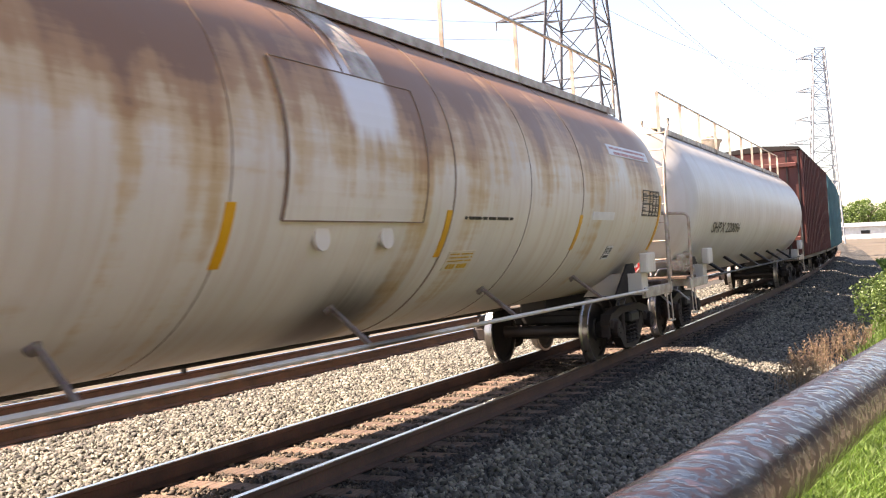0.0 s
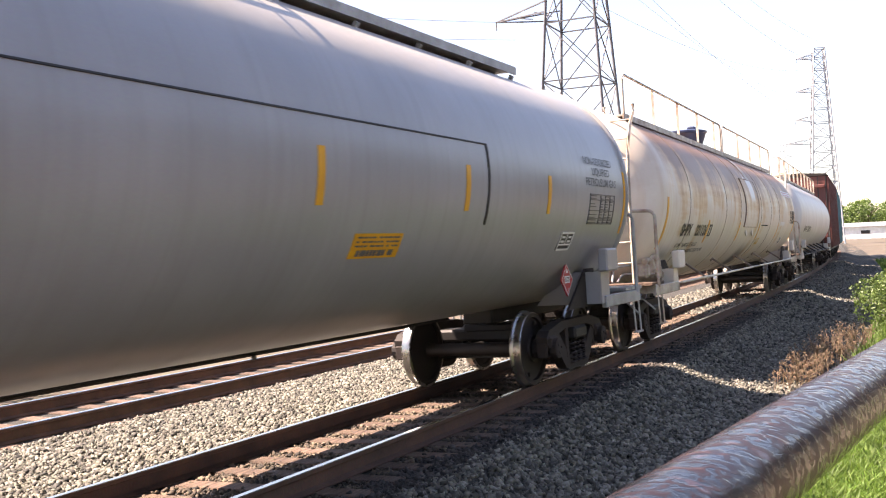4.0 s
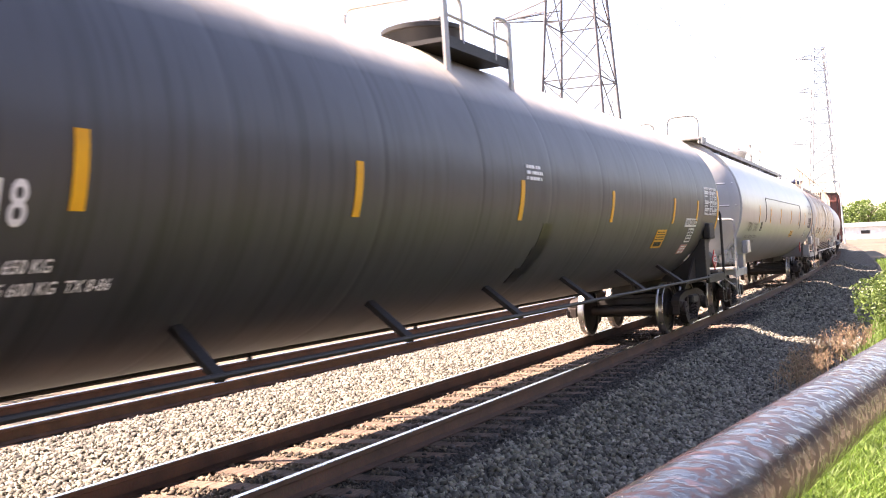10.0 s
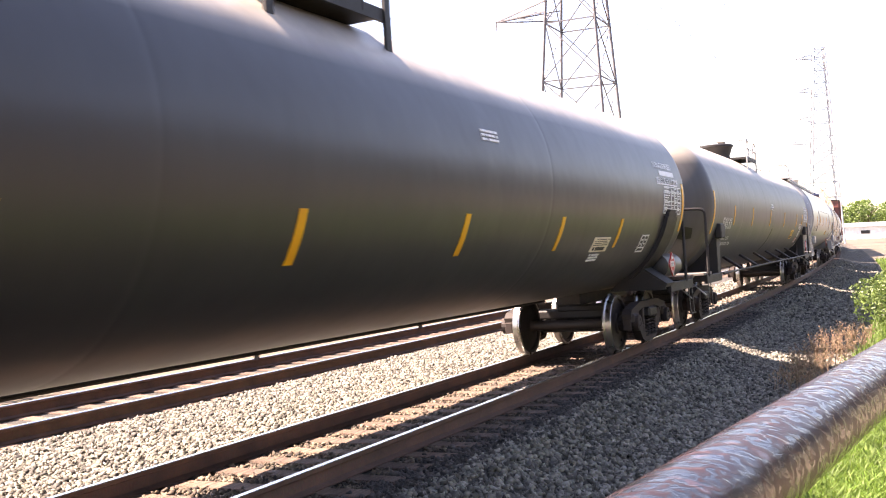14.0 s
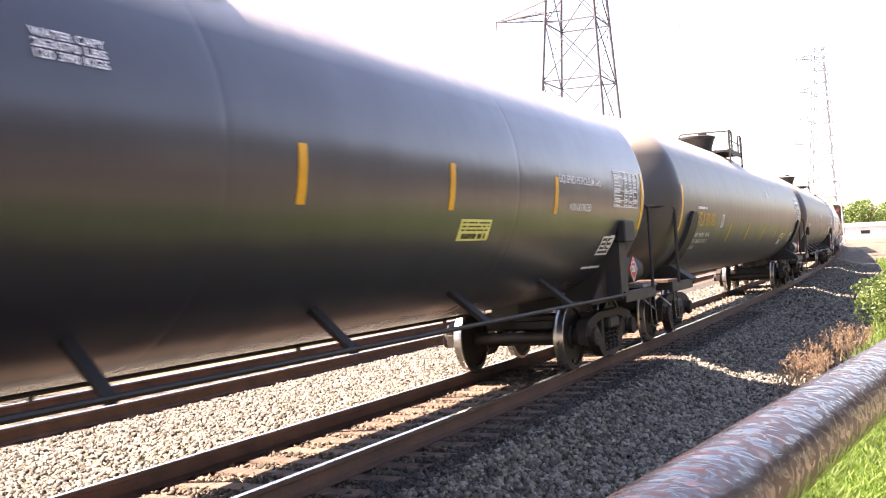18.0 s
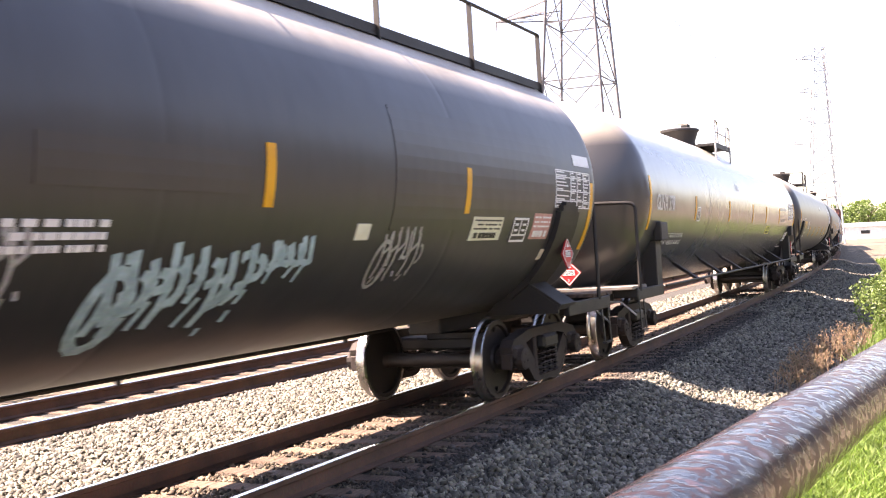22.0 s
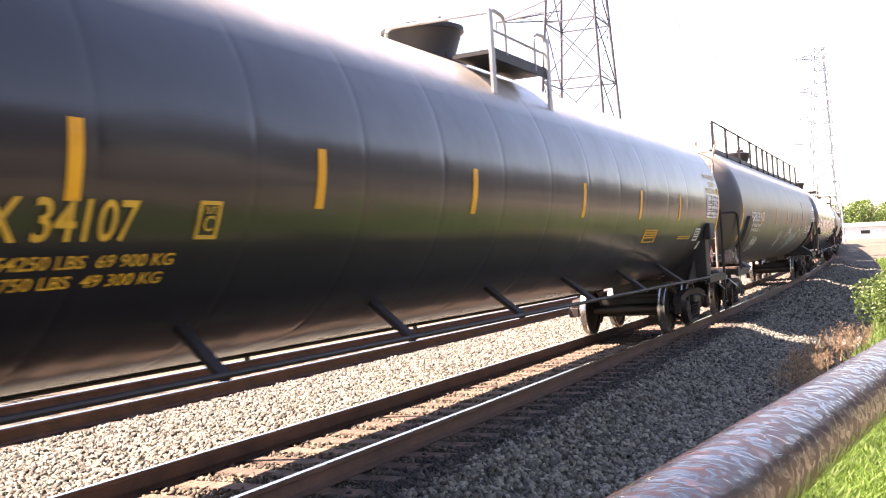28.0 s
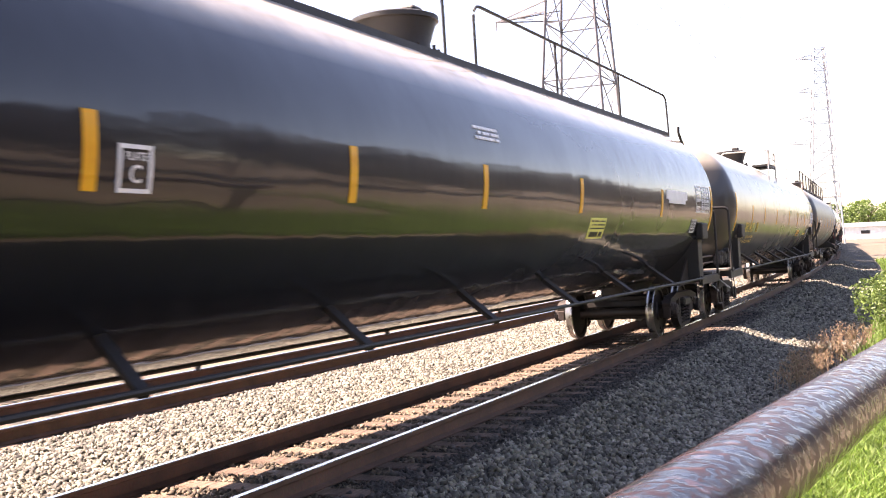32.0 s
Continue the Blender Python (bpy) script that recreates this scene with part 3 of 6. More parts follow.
def truck(car, x):
    """One bogie: bolster, two side frames with springs, two turning wheelsets."""
    bol = part("bogie", MESH["bolster"], None, car)
    bol.location = (x, 0, 0)
    for sy in (-1, 1):
        fr = part("side_frame", MESH["side_frame"], None, bol)
        fr.location = (0, sy * 1.0, 0)
        for x in (-0.19, 0.0, 0.19):
            for y in (-0.06, 0.06):
                part("spring", MESH["spring"], None, bol).location = (x, sy * 1.0 + y, 0)
    for sx in (-0.89, 0.89):
        w = part("wheelset", MESH["wheelset"], None, bol, "steel wheelset with polished treads")
        w.location = (sx, 0, WHEEL_R)
        WHEELS.append((w, sx))


def shell_mesh(L, mat, R=R_TANK, rings=7):
    """Cylinder with elliptical heads and a few raised weld rings."""
    prof = [(-L / 2 - 0.72 * math.cos(a), max(R * math.sin(a), 1e-5)) for a in np.linspace(0, math.pi / 2, 15)]
    prof[-1] = (-L / 2, R)
    prof += [(-L / 2 + 0.03, R)]
    for x in np.linspace(-L / 2, L / 2, rings + 2)[1:-1]:
        prof += [(x - 0.09, R), (x - 0.02, R), (x - 0.01, R - 0.001), (x + 0.01, R - 0.001), (x + 0.02, R), (x + 0.09, R)]
    prof += [(L / 2 - 0.03, R)]
    prof += [(L / 2 + 0.72 * math.cos(a), max(R * math.sin(a), 1e-5)) for a in np.linspace(math.pi / 2, 0, 15)]
    n = 72
    vs, fs = [], []
    for x, r in prof:
        vs += [(x, r * math.cos(2 * math.pi * j / n), Z_TANK + r * math.sin(2 * math.pi * j / n)) for j in range(n)]
    fs = [(k * n + j, k * n + (j + 1) % n, (k + 1) * n + (j + 1) % n, (k + 1) * n + j) for k in range(len(prof) - 1) for j in range(n)]
    me = to_mesh("tank", vs, [f[::-1] for f in fs], mat, smooth=True)
    return me


def on_shell(x, ang, R=R_TANK + 0.006):
    a = radians(ang)
    return Vector((x, -R * math.cos(a), Z_TANK + R * math.sin(a)))


def shell_patch(x0, x1, a0, a1, skew=0.0, up=0.006, bag=None, slot=0):
    """A thin curved plate on the near side of the shell between two places along and two angles round it."""
    b = bag or Bag()
    n = max(2, int(abs(a1 - a0) / 4) + 1)
    vs = []
    for k in range(n + 1):
        a = a0 + (a1 - a0) * k / n
        sh = skew * k / n
        vs += [on_shell(x0 + sh, a, R_TANK + up), on_shell(x1 + sh, a, R_TANK + up), on_shell(x1 + sh, a, R_TANK - 0.004), on_shell(x0 + sh, a, R_TANK - 0.004)]
    fs = []
    for k in range(n):
        o = k * 4
        fs += [(o, o + 1, o + 5, o + 4), (o + 1, o + 2, o + 6, o + 5), (o + 3, o, o + 4, o + 7)]
    fs += [(0, 3, 2, 1), (n * 4, n * 4 + 1, n * 4 + 2, n * 4 + 3)]
    return b.add(vs, fs, slot)


def letters(text, height, width=None, bold=0.012):
    """The flat outline mesh of a line of text, its left lower corner at the origin."""
    cu = bpy.data.curves.new("lettering", "FONT")
    cu.body, cu.size, cu.resolution_u, cu.offset = text, 1.0, 3, bold
    ob = bpy.data.objects.new("lettering", cu)
    scene.collection.objects.link(ob)
    me = bpy.data.meshes.new_from_object(ob.evaluated_get(bpy.context.evaluated_depsgraph_get()))
    vs = [v.co.copy() for v in me.vertices]
    fs = [tuple(p.vertices) for p in me.polygons]
    bpy.data.objects.remove(ob)
    bpy.data.meshes.remove(me)
    x0, x1 = min(v.x for v in vs), max(v.x for v in vs)
    y1 = max(v.y for v in vs)
    y0 = 0.0
    kx = (width / (x1 - x0)) if width else height / (y1 - y0)
    ky = height / (y1 - y0)
    return [((v.x - x0) * kx, (v.y - y0) * ky) for v in vs], fs


def shell_text(car, text, x0, x1, a0, h, mat, bold=0.012, label=""):
    """Lettering wrapped on the near side of the shell; it reads from the rear to the front of the car."""
    pts, fs = letters(text, h, x1 - x0, bold)
    R = R_TANK + 0.0095
    vs = [on_shell(x0 + px, a0 + math.degrees(py / R), R) for px, py in pts]
    me = to_mesh("lettering", vs, fs, mat)
    return part("lettering", me, None, car, label)


def side_sill_rail(car, L, mat):
    """The long handrail low on the near and far side, on slanting struts from the shell."""
    for sy in (-1, 1):
        b = Bag()
        b.tube([(-L / 2 + 1.0, sy * 1.47, 1.0), (L / 2 - 0.9, sy * 1.47, 0.99)], 0.022, 8)
        part("side_handrail", b, mat, car, smooth=True)
        thin = mat == "cream"
        for k in range(5 if thin else 6):
            x = L / 2 - (2.85 + 2.95 * k if thin else 3.02 + 2.46 * k)
            part("strut", Bag().bar((x, sy * 1.0, 1.3), (x - 0.14, sy * 1.47, 0.98), 0.04 if thin else 0.085, 0.03 if thin else 0.05), "rustgrey" if thin else mat, car)
            if thin:
                part("strut_foot", Bag().turned([(-0.02, 0.03), (0.02, 0.07), (0.03, 0.07)], 12, "Y", (x, sy * 1.0, 1.3)), "rustgrey", car)


def saddle_pad(car, x, sy, face):
    """A thick pad welded to the flank of the shell, with a splayed foot down to the side sill."""
    def arc(r, a0, a1, n):
        return [(sy * r * math.cos(q), Z_TANK + r * math.sin(q)) for q in np.radians(np.linspace(a0, a1, n))]
    b = Bag()
    for wide, a0, a1, r in ((0.62, -13.5, -58, 0.07), (0.5, -11.0, -14, 0.066), (0.34, -9.5, -12, 0.06)):
        b.plate(arc(R_TANK + r, a0, a1, 9) + arc(R_TANK - 0.012, a1, a0, 9), wide, "X", x)
    pad_part = part("saddle_pad", b, face, car)
    b = Bag()
    for k in (-0.24, 0.24):
        b.plate([(sy * 0.5, 0.93), (sy * 1.43, 0.93), (sy * 1.43, 1.02), (sy * 1.02, 1.3), (sy * 0.72, 1.14)], 0.04, "X", x + k)
    b.plate([(sy * 1.0, 1.28), (sy * 1.04, 1.33), (sy * 1.47, 1.03), (sy * 1.44, 0.97)], 0.5, "X", x)
    part("saddle", b, "steel", car)
    return pad_part


def end_gear(car, L, sx, mat, deck, steel, ladder=False, fronttop=2.3, brake=False, seat=2.02, rail_x=0.55, pad=""):
    """What stands at one end: stub sill, deck, end sill, steps, handrail, coupler, air hose, saddle."""
    e = L / 2
    b = Bag()
    b.box((sx * (e - 0.55), 0, 0.92), (2.6, 0.42, 0.3), bevel=0.02)
    b.box((sx * (e + 0.35), 0, 0.88), (0.5, 0.34, 0.26), bevel=0.02)
    part("stub_sill", b, "steel", car)
    for k in range(3):
        part("deck_board", Bag().box((sx * (e + 0.22 + 0.27 * k), 0, 1.06), (0.25, 2.86, 0.05), bevel=0.006), deck, car)
    b = Bag().box((sx * (e + 0.68), 0, 0.98), (0.07, 2.9, 0.14), bevel=0.01)
    for y in (-1.42, 1.42):
        b.box((sx * (e - 0.1), y, 0.95), (1.6, 0.07, 0.16), bevel=0.01)
        for k in range(3):
            b.box((sx * (e + 0.68), y * (0.25 + 0.25 * k), 0.93), (0.12, 0.05, 0.1))
    part("end_sill", b, steel, car)
    for sy in (-1, 1):
        if pad:
            saddle_pad(car, sx * (e - 0.95), sy, pad if sx < 0 else "steel")
        else:
            # saddle plates from the sill up the shell
            b = Bag()
            x = sx * (e - 0.82)
            a = math.asin((seat - 0.3 - Z_TANK) / R_TANK)
            edge = [(sy * R_TANK * math.cos(q) * 0.995, Z_TANK + R_TANK * math.sin(q) * 0.995) for q in np.linspace(a, -1.15, 6)]
            outline = [(sy * 0.5, 0.93), (sy * 1.4, 0.93), (sy * 1.43, seat - 0.3)] + edge
            for k in (-0.16, 0.16):
                b.plate(outline, 0.04, "X", x + k)
            b.box((x, sy * 1.41, (0.93 + seat - 0.3) / 2), (0.34, 0.03, seat - 1.23), bevel=0.008)
            b.box((x, sy * 1.48, seat - 0.15), (0.46, 0.13, 0.3), bevel=0.02)
            part("saddle", b, mat if mat in ("cream", "white", "grey") else "steel", car)
            b = Bag().plate([(x - sx * 0.9, 0.9), (x + sx * 0.5, 0.9), (x + sx * 0.16, 1.4), (x - sx * 0.16, 1.4)], 0.03, "Y", sy * 1.2)
            part("saddle_brace", b, "rustmetal", car)
        b = Bag()
        for q in (0.36, 0.62):
            b.bar((sx * (e + q), sy * 1.44, 0.92), (sx * (e + q), sy * 1.46, 0.42), 0.05, 0.012)
        b.bar((sx * (e + 0.34), sy * 1.46, 0.43), (sx * (e + 0.64), sy * 1.46, 0.43), 0.06, 0.02)
        part("step", b, steel, car)
    # handrail round the end
    pts = [(sx * (e + rail_x), -1.45, 1.0), (sx * (e + rail_x), -1.45, fronttop), (sx * (e + 0.74), -0.9, fronttop + 0.02), (sx * (e + 0.78), 0, fronttop + 0.02), (sx * (e + 0.74), 0.9, fronttop + 0.02), (sx * (e + rail_x), 1.45, fronttop), (sx * (e + rail_x), 1.45, 1.0)]
    part("end_handrail", Bag().tube(bend(pts, 0.12, 4), 0.027, 8), steel, car, smooth=True)
    # coupler, cut lever and hoses
    b = Bag().box((sx * (e + 0.72), 0, 0.86), (0.5, 0.16, 0.18), bevel=0.03)
    b.box((sx * (e + 1.05), 0.02, 0.86), (0.34, 0.3, 0.26), bevel=0.06)
    b.box((sx * (e + 1.2), -0.12, 0.86), (0.2, 0.12, 0.24), bevel=0.04)
    part("coupler", b, "rustmetal", car)
    b = Bag().tube(bend([(sx * (e + 0.95), 0, 1.02), (sx * (e + 0.8), -0.3, 0.9), (sx * (e + 0.74), -1.2, 0.86), (sx * (e + 0.74), -1.42, 0.66)], 0.06), 0.014, 6)
    part("cut_lever", b, "greysteel", car)
    b = Bag().tube(bend([(sx * (e + 0.7), -0.35, 0.78), (sx * (e + 0.86), -0.36, 0.6), (sx * (e + 1.08), -0.25, 0.42), (sx * (e + 1.35), -0.15, 0.5)], 0.12), 0.028, 6)
    part("air_hose", b, "steel", car, smooth=True)
    if brake:
        vm = {"cream": "creamsteel", "white": "creamsteel", "grey": "greysteel"}.get(mat, "rustgrey" if mat == "patched" else "valve")
        b = Bag().box((sx * (e - 0.1), -1.12, 1.3), (0.26, 0.24, 0.34), bevel=0.05).box((sx * (e + 0.12), -1.1, 1.26), (0.2, 0.2, 0.24), bevel=0.04)
        b.turned([(-0.12, 0.02), (-0.11, 0.055), (0.11, 0.055), (0.12, 0.02)], 14, "X", (sx * (e + 0.1), -1.16, 1.41))
        b.turned([(-0.1, 0.06), (0.1, 0.06)], 14, "Y", (sx * (e - 0.12), -1.2, 1.45))
        for k in range(5):
            b.turned([(0, 0.018), (0.05, 0.018)], 6, "Y", (sx * (e - 0.22 + 0.08 * k), -1.28, 1.2 + 0.05 * (k % 2)))
        part("brake_valve", b, vm, car, smooth=True)
        b = Bag().box((sx * (e - 0.42), -1.2, 1.22), (0.16, 0.14, 0.2), bevel=0.03).box((sx * (e - 0.56), -1.22, 1.16), (0.12, 0.12, 0.12), bevel=0.03)
        b.turned([(-0.07, 0.07), (0.07, 0.07)], 12, "Z", (sx * (e - 0.42), -1.2, 1.36))
        part("relay_valve", b, vm, car, smooth=True)
        b = Bag().tube(bend([(sx * (e + 0.72), -0.75, 1.1), (sx * (e + 0.6), -0.75, 1.34), (sx * (e + 0.25), -0.98, 1.36), (sx * (e - 0.05), -1.05, 1.3)], 0.08), 0.02, 6)
        b.tube(bend([(sx * (e + 0.6), -0.8, 1.1), (sx * (e + 0.5), -0.85, 1.22), (sx * (e + 0.2), -1.0, 1.22)], 0.06), 0.016, 6)
        b.tube([(sx * (e - 0.3), -1.2, 1.3), (sx * (e - 1.6), -0.9, 1.05)], 0.014, 6)
        part("air_pipe", b, "greysteel" if vm != "valve" else "grating", car, smooth=True)
        b = Bag().turned([(-0.45, 0.06), (-0.42, 0.17), (0.42, 0.17), (0.45, 0.06)], 20, "X", (sx * (e - 1.75), 0.35, 0.78))
        part("brake_cylinder", b, "steel", car, smooth=True)
    if ladder:
        near, far, lm = ladder
        mid = (near + far) / 2

        def out(z):
            u = 1 - (mid * mid + max(z - Z_TANK, 0) ** 2) / R_TANK ** 2
            return e + max(0.72 * math.sqrt(max(u, 0)) + 0.09, 0.68 if z < Z_TANK else 0.1)
        for y in (near, far):
            b = Bag().tube([(sx * out(z), y, z) for z in (1.06, 1.8, 2.4, 2.8, 3.1, 3.4, 3.65, 3.85, 3.98)], 0.03, 4)
            part("ladder_side", b, lm, car)
        for k in range(8):
            z = 1.4 + 0.33 * k
            part("rung", Bag().tube([(sx * out(z), near, z), (sx * out(z), far, z)], 0.013, 6), lm, car)


BOLT = Bag().turned([(0, 0.022), (0.07, 0.022)], 6, "Z").mesh("bolt", "rustmetal")


def dome(car, x, mat, platform, steel, r=0.43, h=0.42, lid=True):
    """Protective housing on the top of the shell, with its hinged lid."""
    z = Z_TANK + R_TANK
    b = Bag().turned([(-0.2, r + 0.1), (0.0, r + 0.1), (0.02, r - 0.02), (0.12, r - 0.03), (h - 0.06, r + 0.05), (h - 0.05, r + 0.08), (h, r + 0.08), (h + 0.03, r), (h + 0.05, 0.1), (h + 0.05, 1e-4)], 36, "Z", (x, 0, z - 0.02))
    d = part("dome", b, mat, car, smooth=True)
    for k in range(12):
        a = k * 2 * math.pi / 12
        part("bolt", BOLT, None, d).location = (x + (r + 0.06) * math.cos(a), (r + 0.06) * math.sin(a), z - 0.03)
    part("lid_hinge", Bag().box((x + 0.1, -r * 0.4, z + h + 0.06), (0.24, 0.2, 0.14), bevel=0.03), mat, d)


def side_platform(car, x0, x1, steel, rail_steel, y=-0.64, h=0.7):
    """A short grating with a guard rail beside the dome, towards the near side of the top."""
    z = Z_TANK + R_TANK - 0.12
    low = Z_TANK + math.sqrt(R_TANK ** 2 - y * y) - 0.02
    p = part("platform", Bag().box(((x0 + x1) / 2, y + 0.24, z - 0.03), (x1 - x0, 0.44, 0.03)).bar((x0, y, z - 0.03), (x1, y, z - 0.03), 0.03, 0.12), steel, car)
    for k in range(int((x1 - x0) / 0.12)):
        part("grating_bar", Bag().box((x0 + 0.06 + 0.12 * k, y + 0.24, z), (0.02, 0.44, 0.03)), steel, p)
    for x, top in ((x0, h), (x1, h - 0.03)):
        part("guard_post", Bag().box((x, y - 0.02, (low + z + top) / 2 - 0.02), (0.1, 0.03, z + top - low)), rail_steel, car)
    part("guard_hoop", Bag().tube(bend([(x0 + 0.05, y, z), (x0 + 0.05, y, z + h), (x0 + 0.45, y, z + h - 0.02), (x0 + 0.45, y, z)], 0.12), 0.022, 8), rail_steel, car)
    part("guard_hoop", Bag().tube(bend([(x1 - 0.4, y, z - 0.05), (x1 - 0.4, y, z + h - 0.05), (x1, y, z + h - 0.02), (x1, y, z)], 0.12), 0.022, 8), rail_steel, car)
    part("mid_rail", Bag().tube([(x0, y, z + h * 0.5), (x1, y, z + h * 0.46)], 0.015, 6), rail_steel, car)
    part("cross_rail", Bag().tube(bend([(x0 + 0.1, y, z + h - 0.03), (x0 + 0.1, 0.15, z + h), (x0 + 0.1, 0.15, z)], 0.12), 0.02, 8), rail_steel, car, smooth=True)


def top_walk(car, x0, x1, steel, rail_steel, posts=0, h=0.75, y=-0.62, dz=0.0):
    """A running board along the top of the shell, with a handrail where posts are given."""
    z = Z_TANK + R_TANK - 0.02 + dz
    b = Bag().box(((x0 + x1) / 2, y, z), (x1 - x0, 0.36, 0.03))
    b.box(((x0 + x1) / 2, y - 0.19, z - 0.01), (x1 - x0, 0.02, 0.1))
    n = int((x1 - x0) / 1.2)
    for k in range(n + 1):
        x = x0 + 0.1 + (x1 - x0 - 0.2) * k / n
        b.bar((x, y - 0.18, z - 0.08), (x, y - 0.05, z - 0.26), 0.05)
    part("running_board", b, steel, car)
    if posts:
        if isinstance(posts, int):
            posts = [(x1 - x0) * k / (posts - 1) for k in range(posts)]
        for d in posts:
            x = max(x1 - d, x0)
            part("rail_post", Bag().bar((x, y - 0.2, z - 0.1), (x, y - 0.2, z + h), 0.06, 0.02), rail_steel, car)
        part("top_rail", Bag().tube([(x0, y - 0.2, z + h), (x1, y - 0.2, z + h)], 0.02, 8), rail_steel, car)


def head_text(car, L, text, y0, y1, z, h, mat):
    """Lettering on the rear head, read from the far side to the near side."""
    pts, fs = letters(text, h, y0 - y1)

    def f(px, py):
        y, zz = y0 - px, z + py
        r = math.hypot(y, zz - Z_TANK) / R_TANK
        return (-L / 2 - 0.72 * math.sqrt(max(1 - r * r, 0)) - 0.006, y, zz)
    part("lettering", to_mesh("lettering", [f(*q) for q in pts], fs, mat), None, car)


def head_bars(car, L, y0, y1, z0, z1, mat, rows, seed=1):
    """Small unreadable writing on the rear head."""
    rr = random.Random(seed)
    b = Bag()

    def f(y, zz):
        r = math.hypot(y, zz - Z_TANK) / R_TANK
        return (-L / 2 - 0.72 * math.sqrt(max(1 - r * r, 0)) - 0.006, y, zz)
    for k in range(rows):
        za = z0 + (z1 - z0) * (k + 0.2) / rows
        zb = z0 + (z1 - z0) * (k + 0.75) / rows
        y = y0 - rr.uniform(0, 0.12)
        while y > y1:
            w = rr.uniform(0.06, 0.16)
            b.add([f(y, za), f(y - w, za), f(y - w, zb), f(y, zb)], [(0, 1, 2, 3)])
            y -= w + 0.03
    part("small_writing", b, mat, car)


def head_patch(car, L, outline, mat, name, label="", up=0.006):
    """A flat mark on the rear head: its outline in (across, height), laid on the curved plate."""
    def f(y, zz, lift):
        r = math.hypot(y, zz - Z_TANK) / R_TANK
        return (-L / 2 - 0.72 * math.sqrt(max(1 - r * r, 0)) - lift, y, zz)
    b = Bag()
    n = len(outline)
    cy, cz = sum(q[0] for q in outline) / n, sum(q[1] for q in outline) / n
    b.add([f(*q, up) for q in outline] + [f(cy, cz, up)], [(k, (k + 1) % n, n) for k in range(n)])
    return part(name, b, mat, car, label)


def head_line(car, L, pts, width, mat, name, label=""):
    """A narrow strip on the rear head through points (across, height)."""
    b = Bag()
    fine = []
    for (ya, za), (yb, zb) in zip(pts, pts[1:]):
        fine += [(ya + (yb - ya) * k / 8, za + (zb - za) * k / 8) for k in range(8)]
    fine.append(pts[-1])
    vs = []
    for k, (y, z) in enumerate(fine):
        p, q = fine[max(k - 1, 0)], fine[min(k + 1, len(fine) - 1)]
        d = math.hypot(q[0] - p[0], q[1] - p[1]) + 1e-6
        ny, nz = -(q[1] - p[1]) / d * width / 2, (q[0] - p[0]) / d * width / 2
        for sg in (-1, 1):
            yy, zz = y + sg * ny, z + sg * nz
            r = min(math.hypot(yy, zz - Z_TANK) / R_TANK, 1)
            vs.append((-L / 2 - 0.72 * math.sqrt(1 - r * r) - 0.008, yy, zz))
    b.add(vs, [(2 * k, 2 * k + 1, 2 * k + 3, 2 * k + 2) for k in range(len(fine) - 1)])
    return part(name, b, mat, car, label)


def crown_pipe(car, L, d0, d1, z, mat):
    """A thin safety pipe along the crown, d0 to d1 behind the front, hooked down at its ends."""
    x0, x1, y = L / 2 - d0, L / 2 - d1, 0.3
    low = Z_TANK + R_TANK - 0.06
    b = Bag().tube(bend([(x0, y, low), (x0, y, z), (x1, y, z), (x1, y, low)], 0.1), 0.016, 6)
    n = max(2, int((x1 - x0) / 2.2))
    for k in range(1, n):
        x = max(x0 + (x1 - x0) * k / n, -L / 2 + 0.2)
        b.bar((x, y, low - 0.05), (x, y, z), 0.03, 0.012)
    part("safety_pipe", b, mat, car)


def stripe(car, d, a0, a1, w=0.1, L=0.0):
    part("reflector", shell_patch(L / 2 - d - w / 2, L / 2 - d + w / 2, a0, a1, 0.0), "amber", car)


def bars(car, x0, x1, a0, a1, mat, rows, r=0.0, seed=1, gap=0.45):
    """Small writing that cannot be read: rows of short bars."""
    rr = random.Random(seed)
    b = Bag()
    for k in range(rows):
        da = (a1 - a0) / rows
        lo = a0 + da * k + da * gap * 0.5
        hi = lo + da * (1 - gap)
        x = x0 + (rr.uniform(0, 0.15) if k % 2 else 0) * (x1 - x0)
        while x < x1 - 0.02:
            w = min(rr.uniform(0.03, 0.09), x1 - x)
            shell_patch(x, x + w, lo, hi, 0.0, 0.0095, b)
            x += w + (rr.uniform(0.012, 0.018) if rr.random() < 0.75 else 0.05)
    return part("small_writing", b, mat, car)


def sign(car, x0, x1, a0, a1, plate_mat, ink, rows, seed=3, label=""):
    p = part("sign", shell_patch(x0, x1, a0, a1), plate_mat, car, label)
    m = (x1 - x0) * 0.06
    bars(p, x0 + m, x1 - m, a0 + (a1 - a0) * 0.42, a1 - (a1 - a0) * 0.06, ink, rows, seed=seed, gap=0.62)
    bars(p, x0 + 2 * m, x1 - 2 * m, a0 + (a1 - a0) * 0.06, a0 + (a1 - a0) * 0.38, ink, 1, seed=seed + 1, gap=0.25)
    return p


